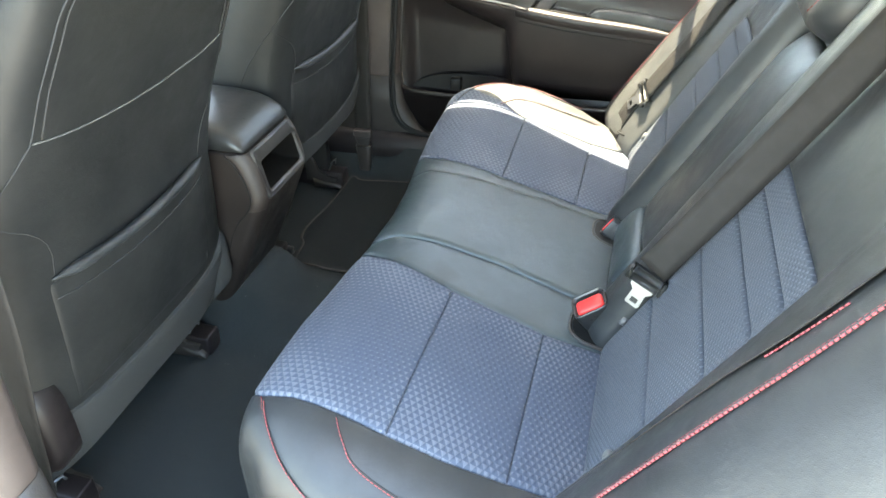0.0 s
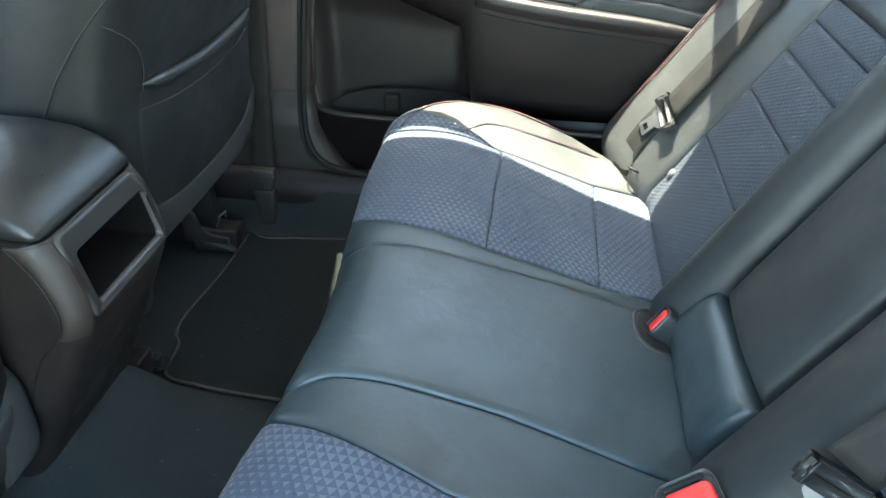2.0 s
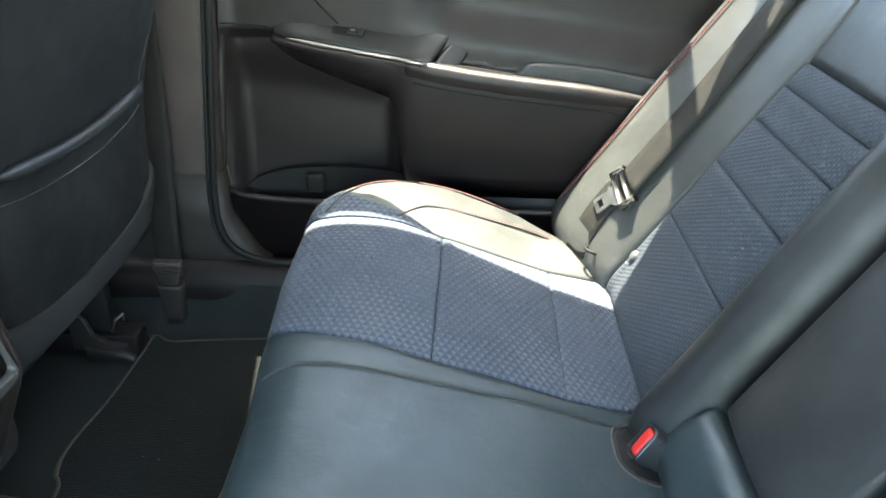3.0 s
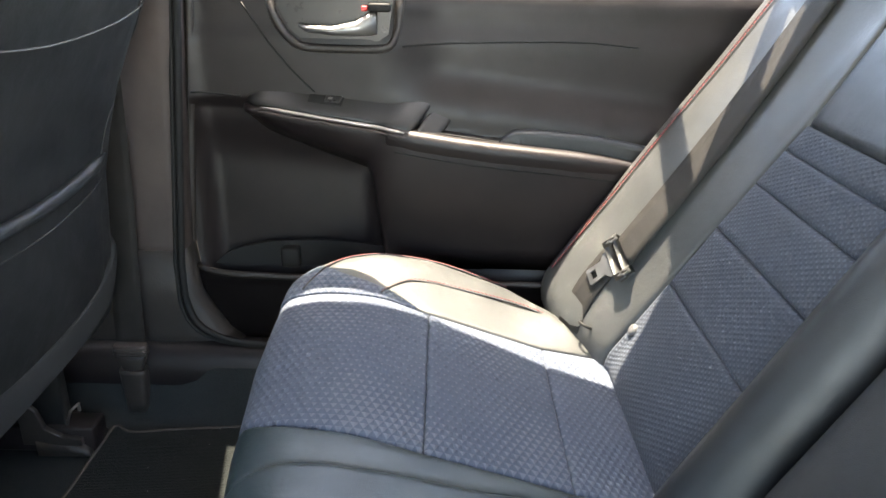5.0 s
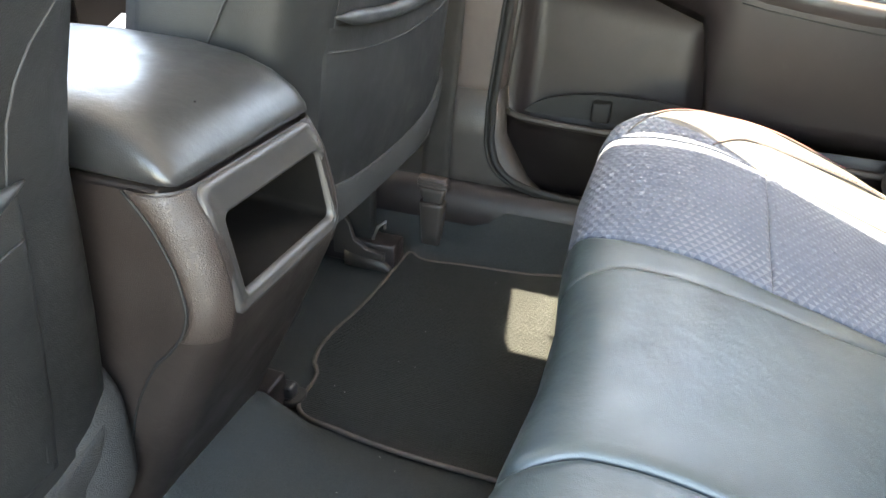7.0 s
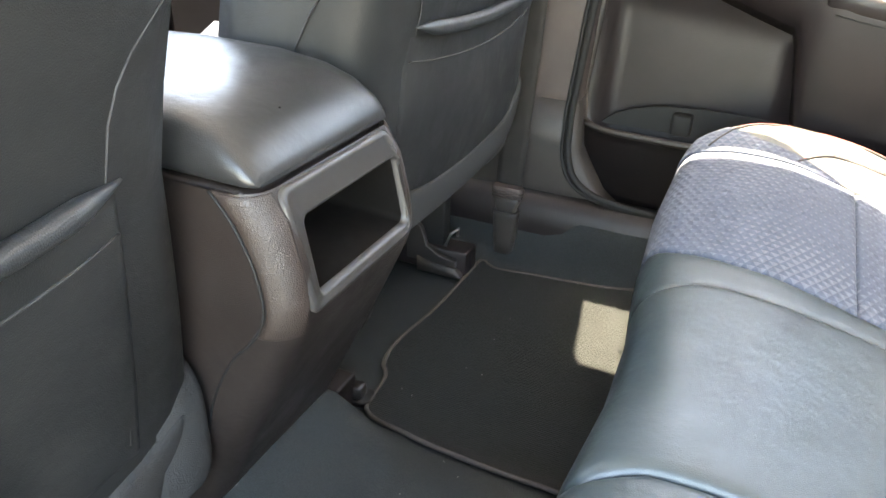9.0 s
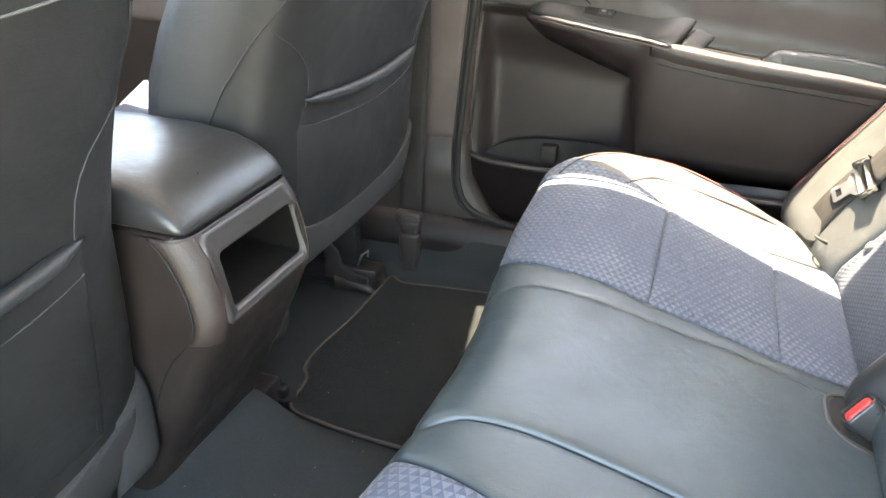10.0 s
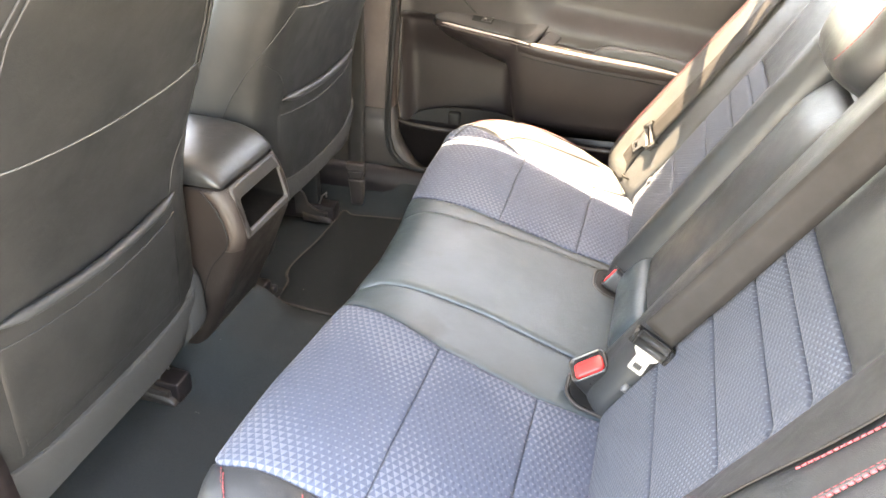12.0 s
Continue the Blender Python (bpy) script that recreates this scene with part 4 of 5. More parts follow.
    for k in range(11):
        a = -math.pi / 2 + math.pi * k / 10
        sc = max(math.cos(a), 0.02) ** 0.5
        hr.append([(-0.30 + px * sc + 0.04 * math.sin(a), yc + py * sc, 1.01 + 0.085 * math.sin(a)) for px, py in rounded(0.10, 0.26, 0.045, 5)])
    part("headrest", loft(hr), VINYL, st)
    for w in (-0.06, 0.06):
        part("headrest_post", tube([(-0.315, yc + w, 0.88), (-0.305, yc + w, 0.95)], 0.006), STEEL, st)
    return st


front_seat(0.362, 1, "black vinyl front passenger seat seen from behind with map pocket", 0.226, 0.281, 0.461)
front_seat(-0.362, -1, "black vinyl front seat seen from behind with map pocket", 0.128, 0.214, 0.438)


# ---- centre console ----
console = thing("centre_console", "dark plastic centre console with padded lid and rear tray", "console")
CP = ((0.02, -0.524), (0.10, -0.488), (0.14, -0.470), (0.20, -0.440), (0.26, -0.412), (0.300, -0.394), (0.320, -0.3875), (0.335, -0.386), (0.360, -0.389), (0.394, -0.398), (0.418, -0.412))
HALF, CORNER = 0.1005, 0.026


def bez(z):
    return float(np.interp(z, [p for p, _ in CP], [q for _, q in CP]))


def console_skin(w, z, out=0.0):
    """The console's rear skin: w runs round from the middle of the rear face to the side."""
    flat, s = HALF - CORNER, 1 if w >= 0 else -1
    w, x = abs(w), bez(z)
    if w <= flat:
        return Vector((x + out, s * w, z))
    a = (w - flat) / CORNER
    if a <= math.pi / 2:
        return Vector((x - CORNER + (CORNER + out) * math.cos(a), s * (flat + (CORNER + out) * math.sin(a)), z))
    return Vector((x - CORNER - (w - flat - CORNER * math.pi / 2), s * (HALF + out), z))


flat = HALF - CORNER
turn = flat + CORNER * math.pi / 2
half_ws = [0.0, 0.03, 0.06, 0.0735, flat] + [flat + CORNER * math.pi / 2 * k / 8 for k in range(1, 9)] + [turn + d for d in (0.02, 0.05, 0.12, 0.3, 0.75)]
ws = [-w for w in reversed(half_ws[1:])] + half_ws
zs = [0.02, 0.06, 0.10, 0.12, 0.14, 0.17, 0.20, 0.23, 0.26, 0.28, 0.30, 0.315, 0.329, 0.345, 0.36, 0.375, 0.397, 0.408, 0.418]
bm = bmesh.new()
g = [[bm.verts.new(console_skin(w, z)) for z in zs] for w in ws]
for i in range(len(ws) - 1):
    for j in range(len(zs) - 1):
        if abs(ws[i] + ws[i + 1]) / 2 < 0.0735 and 0.329 <= zs[j] and zs[j + 1] <= 0.397:
            continue                                     # the tray's opening
        bm.faces.new((g[i][j], g[i + 1][j], g[i + 1][j + 1], g[i][j + 1])).smooth = True
bmesh.ops.recalc_face_normals(bm, faces=bm.faces)
part("console_body", bm, CONSOLE, console)
part("console_top", block(-1.2, -0.425, -0.096, 0.096, 0.405, 0.4195, 0.003, 2), CONSOLE, console)
part("console_core", block(-1.2, -0.52, -0.092, 0.092, 0.05, 0.30, 0.004, 2), CONSOLE, console)
# lid with soft rounded edges
lr = []
for x, hw, zt, zb in ((-0.95, 0.09, 0.452, 0.422), (-0.75, 0.098, 0.470, 0.424), (-0.60, 0.099, 0.474, 0.424), (-0.52, 0.099, 0.472, 0.424), (-0.475, 0.0985, 0.466, 0.423), (-0.447, 0.0975, 0.456, 0.422), (-0.428, 0.096, 0.443, 0.421), (-0.418, 0.092, 0.431, 0.421), (-0.415, 0.088, 0.424, 0.421)):
    h = zt - zb
    lr.append([(x, a * hw, zb + b * h) for a, b in ((-0.96, 0), (-1, 0.10), (-1, 0.40), (-0.99, 0.60), (-0.965, 0.77), (-0.92, 0.89), (-0.85, 0.96), (-0.7, 0.99), (-0.35, 1.0), (0, 1.0), (0.35, 1.0), (0.7, 0.99), (0.85, 0.96), (0.92, 0.89), (0.965, 0.77), (0.99, 0.60), (1, 0.40), (1, 0.10), (0.96, 0))])
part("lid", loft(lr), leather("console_lid_skin", (0.0150, 0.0155, 0.0160), (0.0235, 0.0240, 0.0248), 0.33, 0.25, 0.42), console, "padded black console lid")
# rear bezel and the tray behind it


def frame_ring(w, z0, z1, r, lift):
    cz = (z0 + z1) / 2
    cy = 0.004 if w < 0.0695 else 0.0
    w += cy
    return [Vector((bez(cz + q) + lift, cy + p, cz + q)) for p, q in rounded(2 * w, z1 - z0, r, 6)]


part("bezel", loft([frame_ring(0.0795, 0.3205, 0.4165, 0.010, -0.003), frame_ring(0.0795, 0.3205, 0.4165, 0.010, 0.0015), frame_ring(0.0785, 0.3215, 0.4155, 0.0095, 0.003), frame_ring(0.0745, 0.3255, 0.412, 0.009, 0.003), frame_ring(0.0735, 0.3265, 0.411, 0.009, 0.0018), frame_ring(0.069, 0.330, 0.397, 0.008, 0.0018), frame_ring(0.0665, 0.3325, 0.3945, 0.007, 0.0), frame_ring(0.066, 0.333, 0.394, 0.007, -0.006)], cap=False), BEZEL, console, "smooth satin black bezel")
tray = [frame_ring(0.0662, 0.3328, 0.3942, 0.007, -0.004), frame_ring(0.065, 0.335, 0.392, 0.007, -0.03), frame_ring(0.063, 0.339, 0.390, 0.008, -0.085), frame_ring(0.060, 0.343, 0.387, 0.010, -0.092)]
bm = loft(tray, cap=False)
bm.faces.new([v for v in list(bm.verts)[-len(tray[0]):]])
part("tray", bm, TRAY, console, "open black storage tray with shade put into its colour")
# leather-grained side cheeks, proud of the body and following its rounded corner
for s in (-1, 1):
    def cheek(w, z):
        return console_skin(s * w, z, 0.0012)

    def groove_w(z):
        return turn + lerp_table(((0.300, 0.0065), (0.306, 0.0033), (0.3215, -0.0002), (0.34, 0.0), (0.357, 0.001), (0.375, 0.0028), (0.391, 0.0055), (0.41, 0.010), (0.4245, 0.014)), z)
    part("cheek", pad(lambda z, w: cheek(w, z), 0.303, 0.4175, 0.0795, lambda z: groove_w(z) - 0.0015, 0.004, 0.0022, 0.004, 0.006, flip=s > 0), CHEEK, console, "leather-grained side cheek")
    groove = Curve([console_skin(s * groove_w(z), z, 0.0004) for z in (0.4175, 0.40, 0.38, 0.36, 0.332, 0.315, 0.306)] + [(-0.433, s * 0.1009, 0.291), (-0.450, s * 0.1009, 0.2715), (-0.471, s * 0.1009, 0.231), (-0.482, s * 0.1009, 0.1945), (-0.487, s * 0.1009, 0.16)])
    part("side_groove", tube(groove.run(0.006), 0.0014, 6), RUBBER, console)

# ---- floor mat ----
def mat_low(x):
    return lerp_table(((-0.530, 0.320), (-0.527, 0.294), (-0.519, 0.262), (-0.503, 0.245), (-0.500, 0.215), (-0.498, 0.181), (-0.477, 0.161), (-0.44, 0.151), (-0.385, 0.139), (-0.313, 0.131), (-0.15, 0.130)), x)


def mat_high(x):
    return lerp_table(((-0.530, 0.560), (-0.524, 0.596), (-0.513, 0.604), (-0.490, 0.590), (-0.471, 0.587), (-0.414, 0.596), (-0.35, 0.603), (-0.235, 0.616), (-0.15, 0.620)), x)


mat_outline = Curve([(x, mat_low(x), 0) for x in (-0.15, -0.25, -0.313, -0.385, -0.44, -0.477, -0.498, -0.501, -0.507, -0.519, -0.527)] + [(-0.527, 0.341, 0), (-0.520, 0.40, 0), (-0.516, 0.455, 0), (-0.515, 0.55, 0)] + [(x, mat_high(x), 0) for x in (-0.513, -0.490, -0.471, -0.414, -0.35, -0.235, -0.15)])
mat_ob = thing("floor_mat", "black ribbed pile floor mat with stitched brown edge binding", "floor mat")


def mat_z(x, y):
    return max(0.0, floor_height(x, y) + 0.004)


outline = [(p.x, p.y) for p in mat_outline.run(0.012)]


def mat_front(k):
    """How far forward the mat reaches, across its width."""
    return lerp_table(((0.0, -0.498), (0.10, -0.498), (0.17, -0.506), (0.22, -0.519), (0.29, -0.527), (0.38, -0.526), (0.52, -0.520), (0.65, -0.516), (0.95, -0.514), (1.0, -0.510)), k)


def mat_point(r, k):
    x = mat_front(k) + (-0.15 - mat_front(k)) * r
    lo, hi = mat_low(max(x, -0.498)), mat_high(max(x, -0.513))
    y = lo + (hi - lo) * k
    return (x, y, mat_z(x, y) + 0.004)


part("carpet_top", sheet(mat_point, steps(0, 1, 40), steps(0, 1, 48)), MAT_PILE, mat_ob)
part("binding", tube([(x, y, mat_z(x, y) + 0.003) for x, y in outline], 0.0030, 8), BINDING, mat_ob, "brown stitched edge binding")

hook = thing("mat_anchor", "small grey plastic anchor peg in the carpet beside the mat", "floor clip")
part("peg", block(-0.535, -0.505, 0.176, 0.196, 0.006, 0.026, 0.004, 3, shape=lambda p: Vector((p.x, p.y, p.z + 0.10 * (0.196 - p.y)))), GLOSS, hook)
part("base", slab([(-0.52 + a, 0.190 + b) for a, b in rounded(0.05, 0.034, 0.012, 5)], 2, 0.0, 0.008, 0.002, 2), RUBBER, hook)
loop = thing("seat_hook", "small black wire hook at the cushion corner", "hook")
part("wire", tube([tuple(p) for p in Curve([(0.236, 0.556, 0.222), (0.222, 0.552, 0.240), (0.214, 0.540, 0.246), (0.222, 0.530, 0.244), (0.234, 0.536, 0.236), (0.240, 0.548, 0.222)]).run(0.004)], 0.0022, 8), RUBBER, loop)


# ---- far rear door ----
DY = 0.715
door = thing("rear_door", "closed rear car door with dark moulded trim, armrest and chrome handle", "car door")


def smooth01(a, b, x):
    k = min(max((x - a) / (b - a), 0.0), 1.0)
    return k * k * (3 - 2 * k)


def door_y(x, z):
    """Depth of the trim: recessed above the armrest, scooped below it, bulging behind the scoop."""
    y = DY
    line = lerp_table(((-0.3, 0.52), (0.0, 0.475), (0.35, 0.435)), x)      # foot of the armrest
    scoop = lerp_table(((-0.35, 0.0), (-0.105, 0.0), (-0.07, 1.0), (0.4, 1.0)), x - max(0, (z - 0.40)) * 1.2)
    if z < line:
        y = DY + 0.024 - 0.042 * scoop * (1 - 0.35 * smooth01(0.33, 0.25, z)) - 0.018 * smooth01(line - 0.10, line - 0.01, z)
    else:
        y = DY - 0.012 + 0.026 * smooth01(line + 0.03, line + 0.10, z) * smooth01(-0.10, 0.02, x) + 0.008 * smooth01(0.60, 0.64, z)
    y -= (0.012 if z > line else 0.028) * smooth01(-0.345, -0.378, x) + 0.006 * smooth01(0.26, 0.23, z)
    y += 0.070 * smooth01(0.655, 0.76, z)
    return y


def door_front(z):
    return lerp_table(((0.10, -0.33), (0.125, -0.362), (0.16, -0.382), (0.20, -0.392), (0.26, -0.392), (0.53, -0.366), (0.75, -0.345)), z)


def door_point(k, z):
    x0, x1 = door_front(z), 0.52
    x = x0 + (x1 - x0) * k
    return Vector((x, door_y(x, z), z))


part("trim_panel", sheet(door_point, steps(0, 1, 90), steps(0.098, 0.745, 75)), PLASTIC_SOFT, door, "dark grained door trim")
part("door_skin", slab([(-0.40, 0.0), (0.55, 0.0), (0.62, 0.745), (-0.36, 0.745)], 1, 0.80, 0.83, 0.01), PAINT, door)
part("lower_edge", tube([(door_front(z) - 0.001, DY - 0.008, z) for z in steps(0.74, 0.15, 24)] + [tuple(p) for p in Curve([(-0.376, DY - 0.007, 0.142), (-0.355, DY - 0.005, 0.120), (-0.325, DY - 0.004, 0.105), (-0.27, DY - 0.004, 0.098), (0.1, DY - 0.004, 0.096), (0.4, DY - 0.004, 0.096)]).run(0.012)], 0.007, 8), PLASTIC, door)
part("sill_line", block(-0.40, 0.58, 0.772, 0.80, 0.735, 0.762, 0.008, 3), PLASTIC_SOFT, door)

# armrest: front switch plate, then a grip and an elbow rest
REST_TOP = ((-0.290, 0.515), (-0.253, 0.5135), (-0.055, 0.486), (-0.03, 0.481), (0.05, 0.470), (0.227, 0.453), (0.33, 0.439), (0.42, 0.431))
REST_LOW = ((-0.290, 0.508), (-0.275, 0.496), (-0.256, 0.482), (-0.20, 0.460), (-0.151, 0.442), (-0.10, 0.424), (0.0, 0.402), (0.15, 0.385), (0.42, 0.37))
REST_OUT = ((-0.290, 0.004), (-0.286, 0.016), (-0.278, 0.026), (-0.262, 0.033), (-0.22, 0.038), (-0.15, 0.041), (-0.09, 0.042), (-0.06, 0.050), (0.10, 0.053), (0.20, 0.051), (0.33, 0.042), (0.42, 0.03))


def rest_edge(x):
    """Top, foot and depth of the armrest at x."""
    return lerp_table(REST_TOP, x), lerp_table(REST_LOW, x), lerp_table(REST_OUT, x)


rings = []
for x in (-0.290, -0.287, -0.283, -0.277, -0.268, -0.256, -0.24, -0.22, -0.19, -0.15, -0.12, -0.105, -0.097, -0.09, -0.082, -0.07, -0.05, 0.0, 0.06, 0.12, 0.18, 0.24, 0.30, 0.36, 0.42):
    t, l, d = rest_edge(x)
    y, h = DY + 0.012, t - l
    k = smooth01(-0.105, -0.07, x)                       # behind the scoop the rest runs on down into the door
    if k > 0:
        low = 0.275
        full = [(x, y, t + 0.001), (x, DY - d * 0.5, t + 0.001), (x, DY - d + 0.006, t), (x, DY - d + 0.001, t - 0.003), (x, DY - d, t - 0.010), (x, DY - d + 0.002, t - 0.035), (x, DY - d + 0.009, t - 0.09), (x, DY - 0.028, t - 0.14), (x, DY - 0.024, low + 0.02), (x, DY - 0.016, low - 0.02)]
        part_low = [(x, y, t + 0.001), (x, DY - d * 0.5, t + 0.001), (x, DY - d + 0.006, t), (x, DY - d + 0.001, t - 0.003), (x, DY - d, t - 0.010), (x, DY - d + 0.002, t - 0.22 * h - 0.006), (x, DY - d * 0.86, t - 0.50 * h), (x, DY - d * 0.62, t - 0.75 * h), (x, DY - d * 0.32, t - 0.93 * h), (x, y, l - 0.012)]
        rings.append([Vector(p).lerp(Vector(q), k) for p, q in zip(part_low, full)])
        continue
    rings.append([(x, y, t + 0.001), (x, DY - d * 0.5, t + 0.001), (x, DY - d + 0.006, t), (x, DY - d + 0.001, t - 0.003), (x, DY - d, t - 0.010), (x, DY - d + 0.002, t - 0.22 * h - 0.006), (x, DY - d * 0.86, t - 0.50 * h), (x, DY - d * 0.62, t - 0.75 * h), (x, DY - d * 0.32, t - 0.93 * h), (x, y, l - 0.012)])
part("armrest", loft(rings), PLASTIC_SOFT, door, "dark padded armrest")


def plate(u, v, lift=0.0):
    """The switch plate: v runs in from its front edge, rising towards the door; its rear end is cut aslant."""
    x = u + 0.85 * v * smooth01(-0.25, -0.05, u)
    t, _, d = rest_edge(u)
    return Vector((x, DY - d + 0.004 + v, t + 0.005 + 0.92 * v - 8.0 * max(v - 0.03, 0) ** 2 + lift))


part("switch_plate", pad(plate, -0.284, -0.036, 0.0, lambda u: max(rest_edge(u)[2] + 0.004, 0.012), 0.007, 0.005, 0.012, 0.008), PLATE, door, "smooth dark window switch plate")
part("plate_end", pad(lambda u, v: plate(u, v, -0.010 - 0.25 * max(u + 0.03, 0)), -0.038, -0.004, 0.0, 0.044, 0.006, 0.005, 0.02, 0.008), PLATE, door)
sw_box = part("window_switch", pad(lambda u, v: plate(u, v, 0.0012), -0.192, -0.147, 0.013, 0.025, 0.001, 0.0008, 0.004, 0.006), RUBBER, door, "small black window switch")
part("rocker", pad(lambda u, v: plate(u, v, 0.0030 + 0.10 * max(u + 0.170, 0)), -0.170, -0.149, 0.0145, 0.0235, 0.002, 0.001, 0.004, 0.004), GLOSS, sw_box)
part("switch_mark", pad(lambda u, v: plate(u, v, 0.0040 + 0.10 * max(u + 0.170, 0)), -0.166, -0.160, 0.0175, 0.0205, 0.0005, 0.0003, 0.0008, 0.003), SATIN, sw_box)
part("silver_strip", tube([(x, DY - d - 0.0010, t + 0.0015) for x, (t, _, d) in ((x, rest_edge(x)) for x in steps(-0.258, -0.045, 24))], lambda k: 0.0030 * min(1, 0.35 + 5 * min(k, 1 - k)), 8), STRIP, door, "satin silver strip")
part("strip_edge", tube([(x, DY - d - 0.0012, t - 0.0052) for x, (t, _, d) in ((x, rest_edge(x)) for x in steps(-0.262, -0.025, 24))], lambda k: 0.0026 * min(1, 0.35 + 5 * min(k, 1 - k)), 8), PLASTIC_PALE, door)
rings = []
for x, k in ((-0.0735, 0.72), (-0.0725, 0.93), (-0.068, 1.0), (-0.03, 1.0), (0.03, 1.0), (0.09, 1.0), (0.15, 1.0), (0.21, 0.97), (0.27, 0.85), (0.32, 0.6), (0.345, 0.3)):
    t, _, d = rest_edge(x)
    rings.append([(x, DY - d + 0.003 - a * k, t - 0.007 + b * k) for a, b in ((-0.018, 0.0115), (-0.010, 0.0125), (-0.002, 0.0115), (0.004, 0.008), (0.0068, 0.002), (0.0062, -0.005), (0.003, -0.014), (-0.002, -0.022), (-0.02, -0.024))])
part("grip", loft(rings), PLASTIC_SOFT, door, "moulded grip along the armrest edge")
# dark slab on the armrest top paints the shade of the gap behind the grip
part("cup_shade", slab([(0.002, DY - 0.034), (0.095, DY - 0.034), (0.10, DY - 0.02), (0.10, DY - 0.004), (0.01, DY - 0.004)], 2, 0.0, 0.004, move=lambda p: Vector((p.x, p.y, rest_edge(p.x)[0] + 0.002 + p.z))), RUBBER, door)
part("elbow_pad", pad(lambda u, v: Vector((u, DY - 0.028 + v, lerp_table(((0.09, 0.467), (0.103, 0.473), (0.112, 0.482), (0.122, 0.487), (0.16, 0.4865), (0.239, 0.480), (0.305, 0.468), (0.37, 0.455)), u) - 2.0 * max(0.02 - v, 0) ** 2)), 0.092, 0.36, 0.0, 0.030, 0.010, 0.008, 0.03, 0.009), LEATHER, door, "padded elbow rest")
part("lower_joint", tube([(x, DY - d * 0.96 - 0.001, t - 0.031) for x, (t, _, d) in ((x, rest_edge(x)) for x in steps(-0.06, 0.33, 30))], 0.0012, 6), RUBBER, door)

# diagonal joint of the upper trim and the horizontal joint at the front
for pts in ([(-0.363, 0.532), (-0.33, 0.530), (-0.29, 0.527)], [(-0.282, 0.66), (-0.255, 0.62), (-0.215, 0.57), (-0.18, 0.535)], [(-0.05, 0.602), (0.0, 0.606), (0.10, 0.610), (0.22, 0.612), (0.30, 0.606)]):
    part("trim_joint", tube([(x, door_y(x, z) - 0.0006, z) for x, z in (tuple(p)[::2] for p in Curve([(a, 0, b) for a, b in pts]).run(0.012))], 0.0016, 6), RUBBER, door)

# handle recess, bezel and lever
hb = [(-0.245, 0.70), (-0.238, 0.655), (-0.222, 0.622), (-0.200, 0.604), (-0.170, 0.600), (-0.085, 0.600), (-0.066, 0.606), (-0.058, 0.625), (-0.054, 0.66), (-0.052, 0.70)]
ring_o = [Vector((x, door_y(x, z) - 0.006, z)) for x, z in hb]
part("handle_bezel", tube([tuple(p) for p in Curve([tuple(v) for v in ring_o]).run(0.01)] , 0.006, 8), PLASTIC, door, "dark handle surround")
part("handle_recess", slab([(-0.235, 0.70), (-0.228, 0.655), (-0.213, 0.625), (-0.195, 0.610), (-0.085, 0.610), (-0.070, 0.62), (-0.064, 0.66), (-0.062, 0.70)], 1, DY - 0.010, DY + 0.0), GLOSS, door)
lv = []
for x, z0, z1, d in ((-0.198, 0.630, 0.634, 0.012), (-0.185, 0.622, 0.633, 0.020), (-0.15, 0.619, 0.632, 0.026), (-0.115, 0.618, 0.640, 0.024), (-0.095, 0.619, 0.652, 0.018), (-0.086, 0.621, 0.652, 0.012)):
    y = DY - 0.012
    zc, hh = (z0 + z1) / 2, (z1 - z0) / 2
    lv.append([(x, y - d * 0.5 - d * 0.5 * math.sin(a), zc + hh * math.cos(a)) for a in (2 * math.pi * k / 12 for k in range(12))])
part("handle_lever", loft(lv), SATIN, door, "satin chrome door handle lever")
part("lock_tab", block(-0.098, -0.066, DY - 0.026, DY - 0.008, 0.652, 0.664, 0.003, 2), RUBBER, door)
part("lock_mark", block(-0.107, -0.099, DY - 0.027, DY - 0.012, 0.653, 0.660, 0.001, 1), RED, door)

# door pocket at the bottom
lip = Curve([(-0.380, DY - 0.018, 0.252), (-0.35, DY - 0.030, 0.247), (-0.28, DY - 0.040, 0.246), (-0.1, DY - 0.044, 0.244), (0.1, DY - 0.042, 0.240), (0.28, DY - 0.032, 0.236)])
part("pocket_lip", tube(lip.run(0.02), 0.0055, 8), PLASTIC, door)
part("pocket_wall", sheet(lambda k, h: Vector(lip.at(k * lip.length)) + Vector((0.0, 0.012 * (1 - h) ** 2, -0.125 * (1 - h))), steps(0, 1, 40), steps(0, 1, 6), 0.004), PLASTIC_SOFT, door, "dark door pocket")
# flat dark plate stands in for the shade inside the pocket opening
part("pocket_shade", slab([(p.x, p.z) for p in Curve([(-0.356, 0, 0.250), (-0.335, 0, 0.268), (-0.30, 0, 0.282), (-0.25, 0, 0.291), (-0.18, 0, 0.294), (-0.12, 0, 0.291), (-0.07, 0, 0.281), (-0.03, 0, 0.25)]).run(0.012)], 1, DY - 0.004, DY + 0.003), RUBBER, door)
part("pocket_peg", block(-0.245, -0.215, DY - 0.022, DY, 0.252, 0.285, 0.004, 2), RUBBER, door)

# unseen; added to block a sliver of sun ahead of the window frame
part("upright", slab([(-0.445, 0.745), (-0.360, 0.745), (-0.343, 1.02), (-0.42, 1.02)], 1, 0.0, 0.03, move=lambda p: Vector((p.x, 0.762 - 0.42 * (p.z - 0.745) + p.y - 0.015, p.z))), PLASTIC_SOFT, door, "unseen dark upright beside the window, added to block a sliver of sun")
# window frame, divider bar and panes
def placed(pts):
    """Points given in the car's own frame, laid out on the door."""
    return [(Vector(p) + Vector((0.01, -0.41, 0.73)) * 0.027) / 1.027 for p in pts]


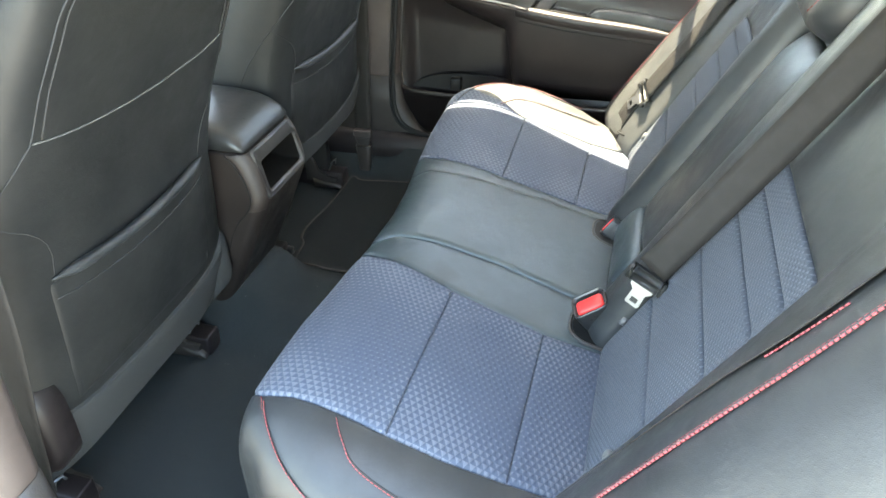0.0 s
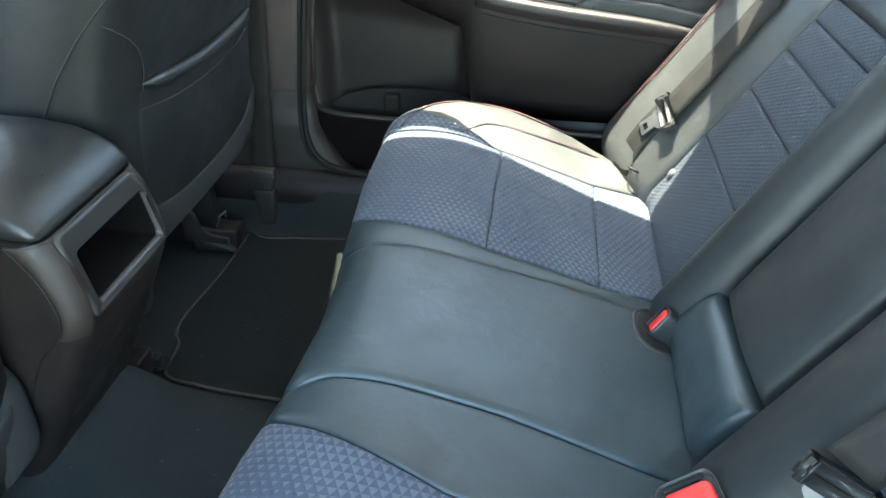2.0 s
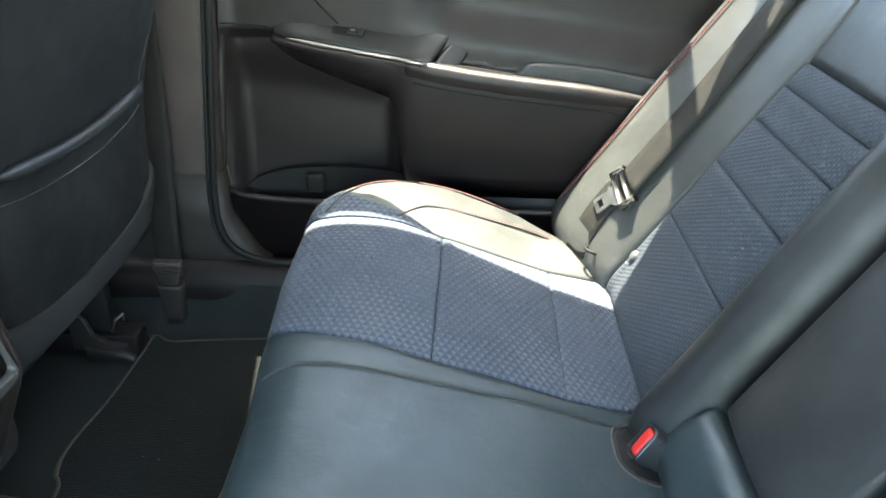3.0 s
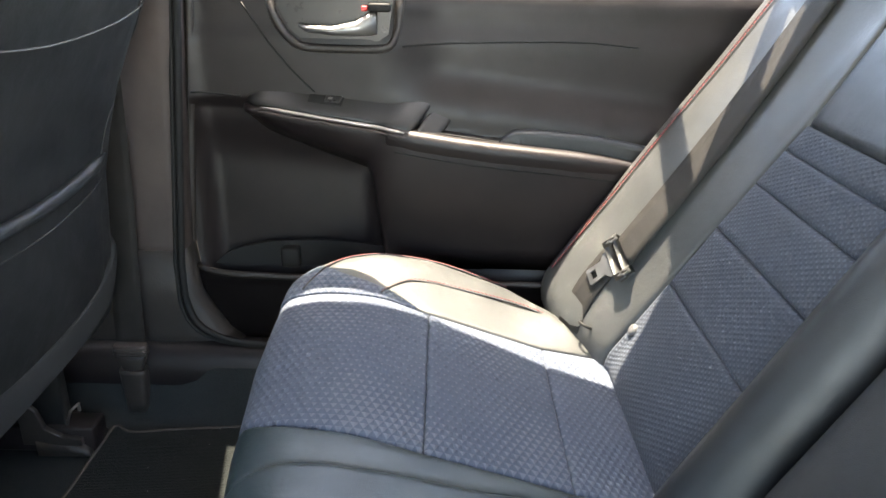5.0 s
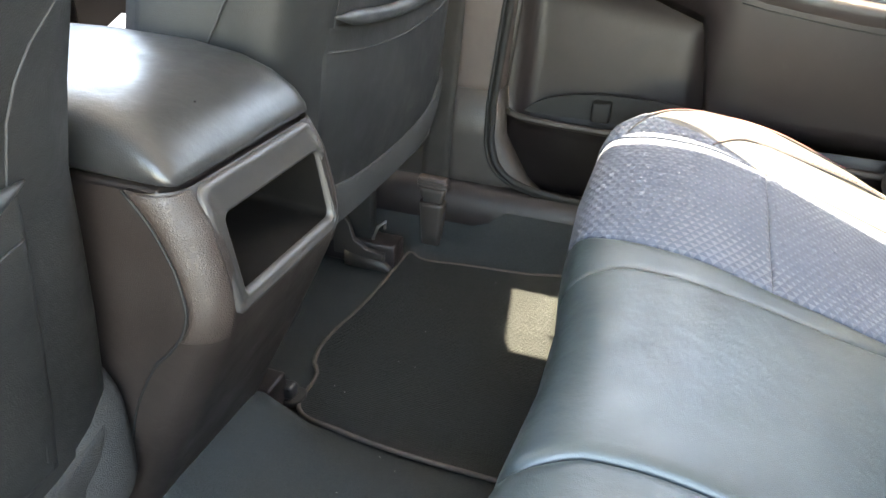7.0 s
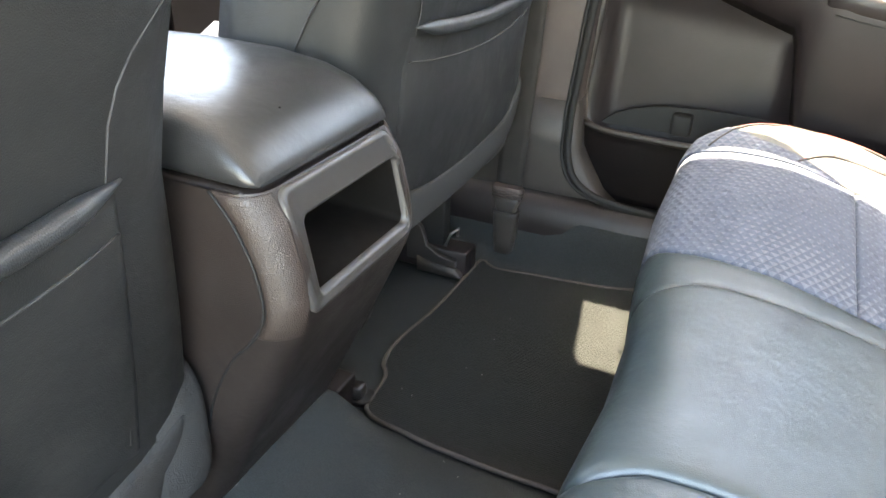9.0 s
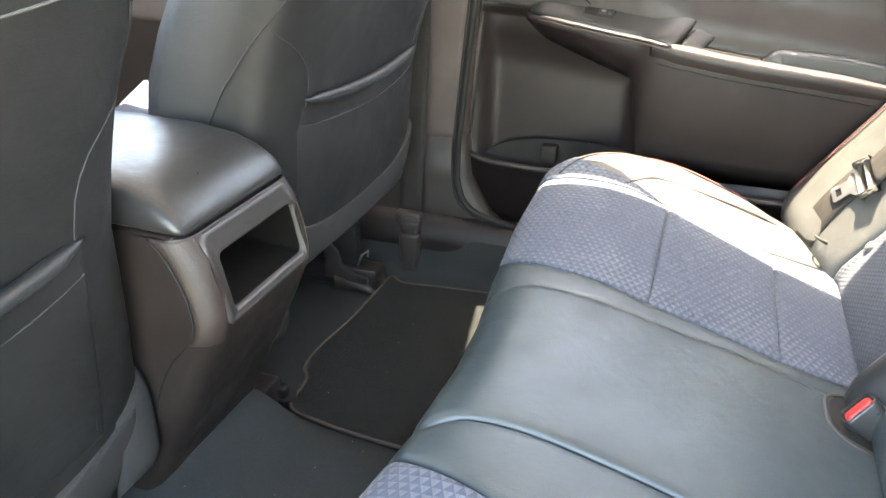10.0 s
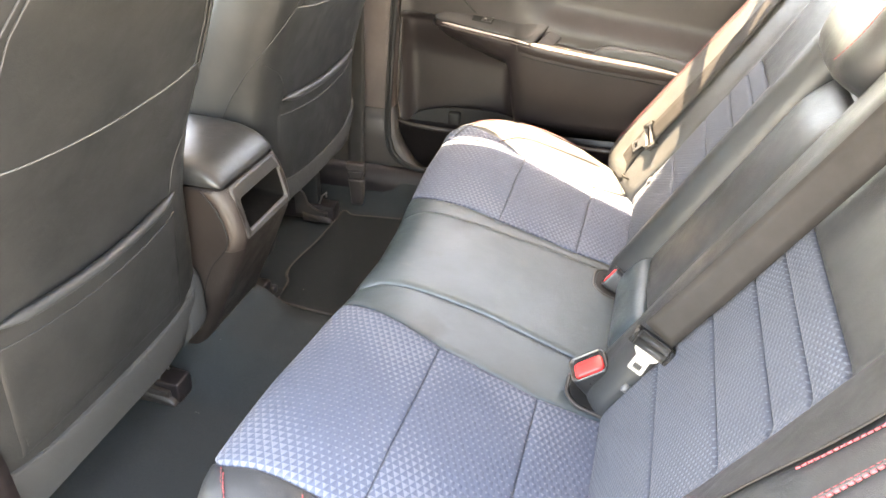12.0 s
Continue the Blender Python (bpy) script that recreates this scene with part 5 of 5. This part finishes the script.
part("window_frame", tube(placed([(-0.372, 0.765, 0.75), (-0.365, 0.73, 0.85), (-0.355, 0.68, 0.97), (-0.33, 0.658, 1.01), (0.0, 0.655, 1.015), (0.25, 0.652, 0.985), (0.40, 0.67, 0.92), (0.50, 0.705, 0.83), (0.56, 0.75, 0.75)]), 0.018, 8), PLASTIC_SOFT, door)
part("divider_bar", tube(placed([(0.335, 0.77, 0.75), (0.315, 0.715, 0.87), (0.30, 0.65, 0.99)]), 0.016, 8), RUBBER, door, "upright bar between the window panes")
pane = part("pane", sheet(lambda k, h: Vector((-0.34 + 0.67 * k - 0.02 * h, 0.775 - 0.125 * h, 0.745 + 0.26 * h)), steps(0, 1, 6), steps(0, 1, 6), 0.003), GLASS, door, "clear window pane")
pane.visible_shadow = False
seal = thing("door_seal", "black rubber seal round the rear door opening", "seal")
seal_run = [(door_front(z) - 0.013, 0.690, z) for z in steps(1.0, 0.20, 26)] + [(-0.400, 0.687, 0.178), (-0.391, 0.685, 0.156), (-0.372, 0.683, 0.138), (-0.342, 0.682, 0.125), (-0.29, 0.682, 0.117), (-0.2, 0.682, 0.115), (0.35, 0.682, 0.115)]
part("lip", tube(Curve(seal_run, 6).run(0.012), 0.0062, 8), RUBBER, seal)
part("bulb", tube([p + Vector((-0.009, -0.002, -0.003)) for p in Curve(seal_run, 6).run(0.012)], 0.0035, 8), RUBBER, seal)

# scaled outward about the camera's place: same view, armrest clear of the bolster's sun
door.scale = (1.027, 1.027, 1.027)
door.location = Vector((0.01, -0.41, 0.73)) * -0.027

# ---- far front door and near sill, seen past the seats ----
fd = thing("front_door", "dark front door trim with pale armrest beyond the seats", "car door")
part("trim_panel", sheet(lambda x, z: Vector((x, 0.72 + 0.02 * math.sin(z * 6), z)), steps(-1.5, -0.49, 20), steps(0.1, 0.74, 12), 0.03), PLASTIC_SOFT, fd)
part("armrest", block(-1.25, -0.62, 0.63, 0.72, 0.46, 0.53, 0.015, 3), PLASTIC_PALE, fd, "pale grey armrest top")

# ---- unseen bar over the far window, added to cast a wedge shadow ----
grip = thing("shadow_bar", "unseen grey bar below the roof edge, added to cast a wedge shadow", "grab handle")
bar = [((-0.278, 0.688), 0.002), ((-0.243, 0.664), 0.021), ((-0.19, 0.688), 0.025), ((-0.14, 0.686), 0.024), ((-0.11, 0.676), 0.020), ((-0.086, 0.664), 0.011), ((-0.03, 0.637), 0.002)]
part("bar", loft([[(x, y + a * w, 0.85 + b * 0.007) for a, b in ((-1, 0), (-0.7, 0.7), (0, 1), (0.7, 0.7), (1, 0), (0.7, -0.7), (0, -1), (-0.7, -0.7))] for (x, y), w in bar]), HEADLINER, grip)
# kept thin so that its own shadow hardly shows
part("mount", tube([(-0.045, 0.644, 0.852), (0.02, 0.63, 0.93), (0.10, 0.615, 1.04)], 0.0016, 6), HEADLINER, grip)

# ---- lint on the floor and the mat ----
rng = random.Random(7)
bm = bmesh.new()
for _ in range(26):
    x, y = rng.uniform(-0.52, -0.24), rng.uniform(-0.30, 0.60)
    z = mat_z(x, y) + 0.0085 if y > 0.16 and x > -0.49 else floor_height(x, y) + 0.0035
    a, n = rng.uniform(0, math.pi), rng.uniform(0.0005, 0.0013)
    d = Vector((math.cos(a), math.sin(a), 0.2)) * n
    tube([Vector((x, y, z)) - d, Vector((x, y, z + 0.0004)), Vector((x, y, z)) + d], 0.0003, 5, bm=bm)
tagged(part("lint", bm, plain("lint_fibre", (0.22, 0.215, 0.205), 0.9)), "pale specks of lint lying on the carpet and mat", "lint", kind="stuff")
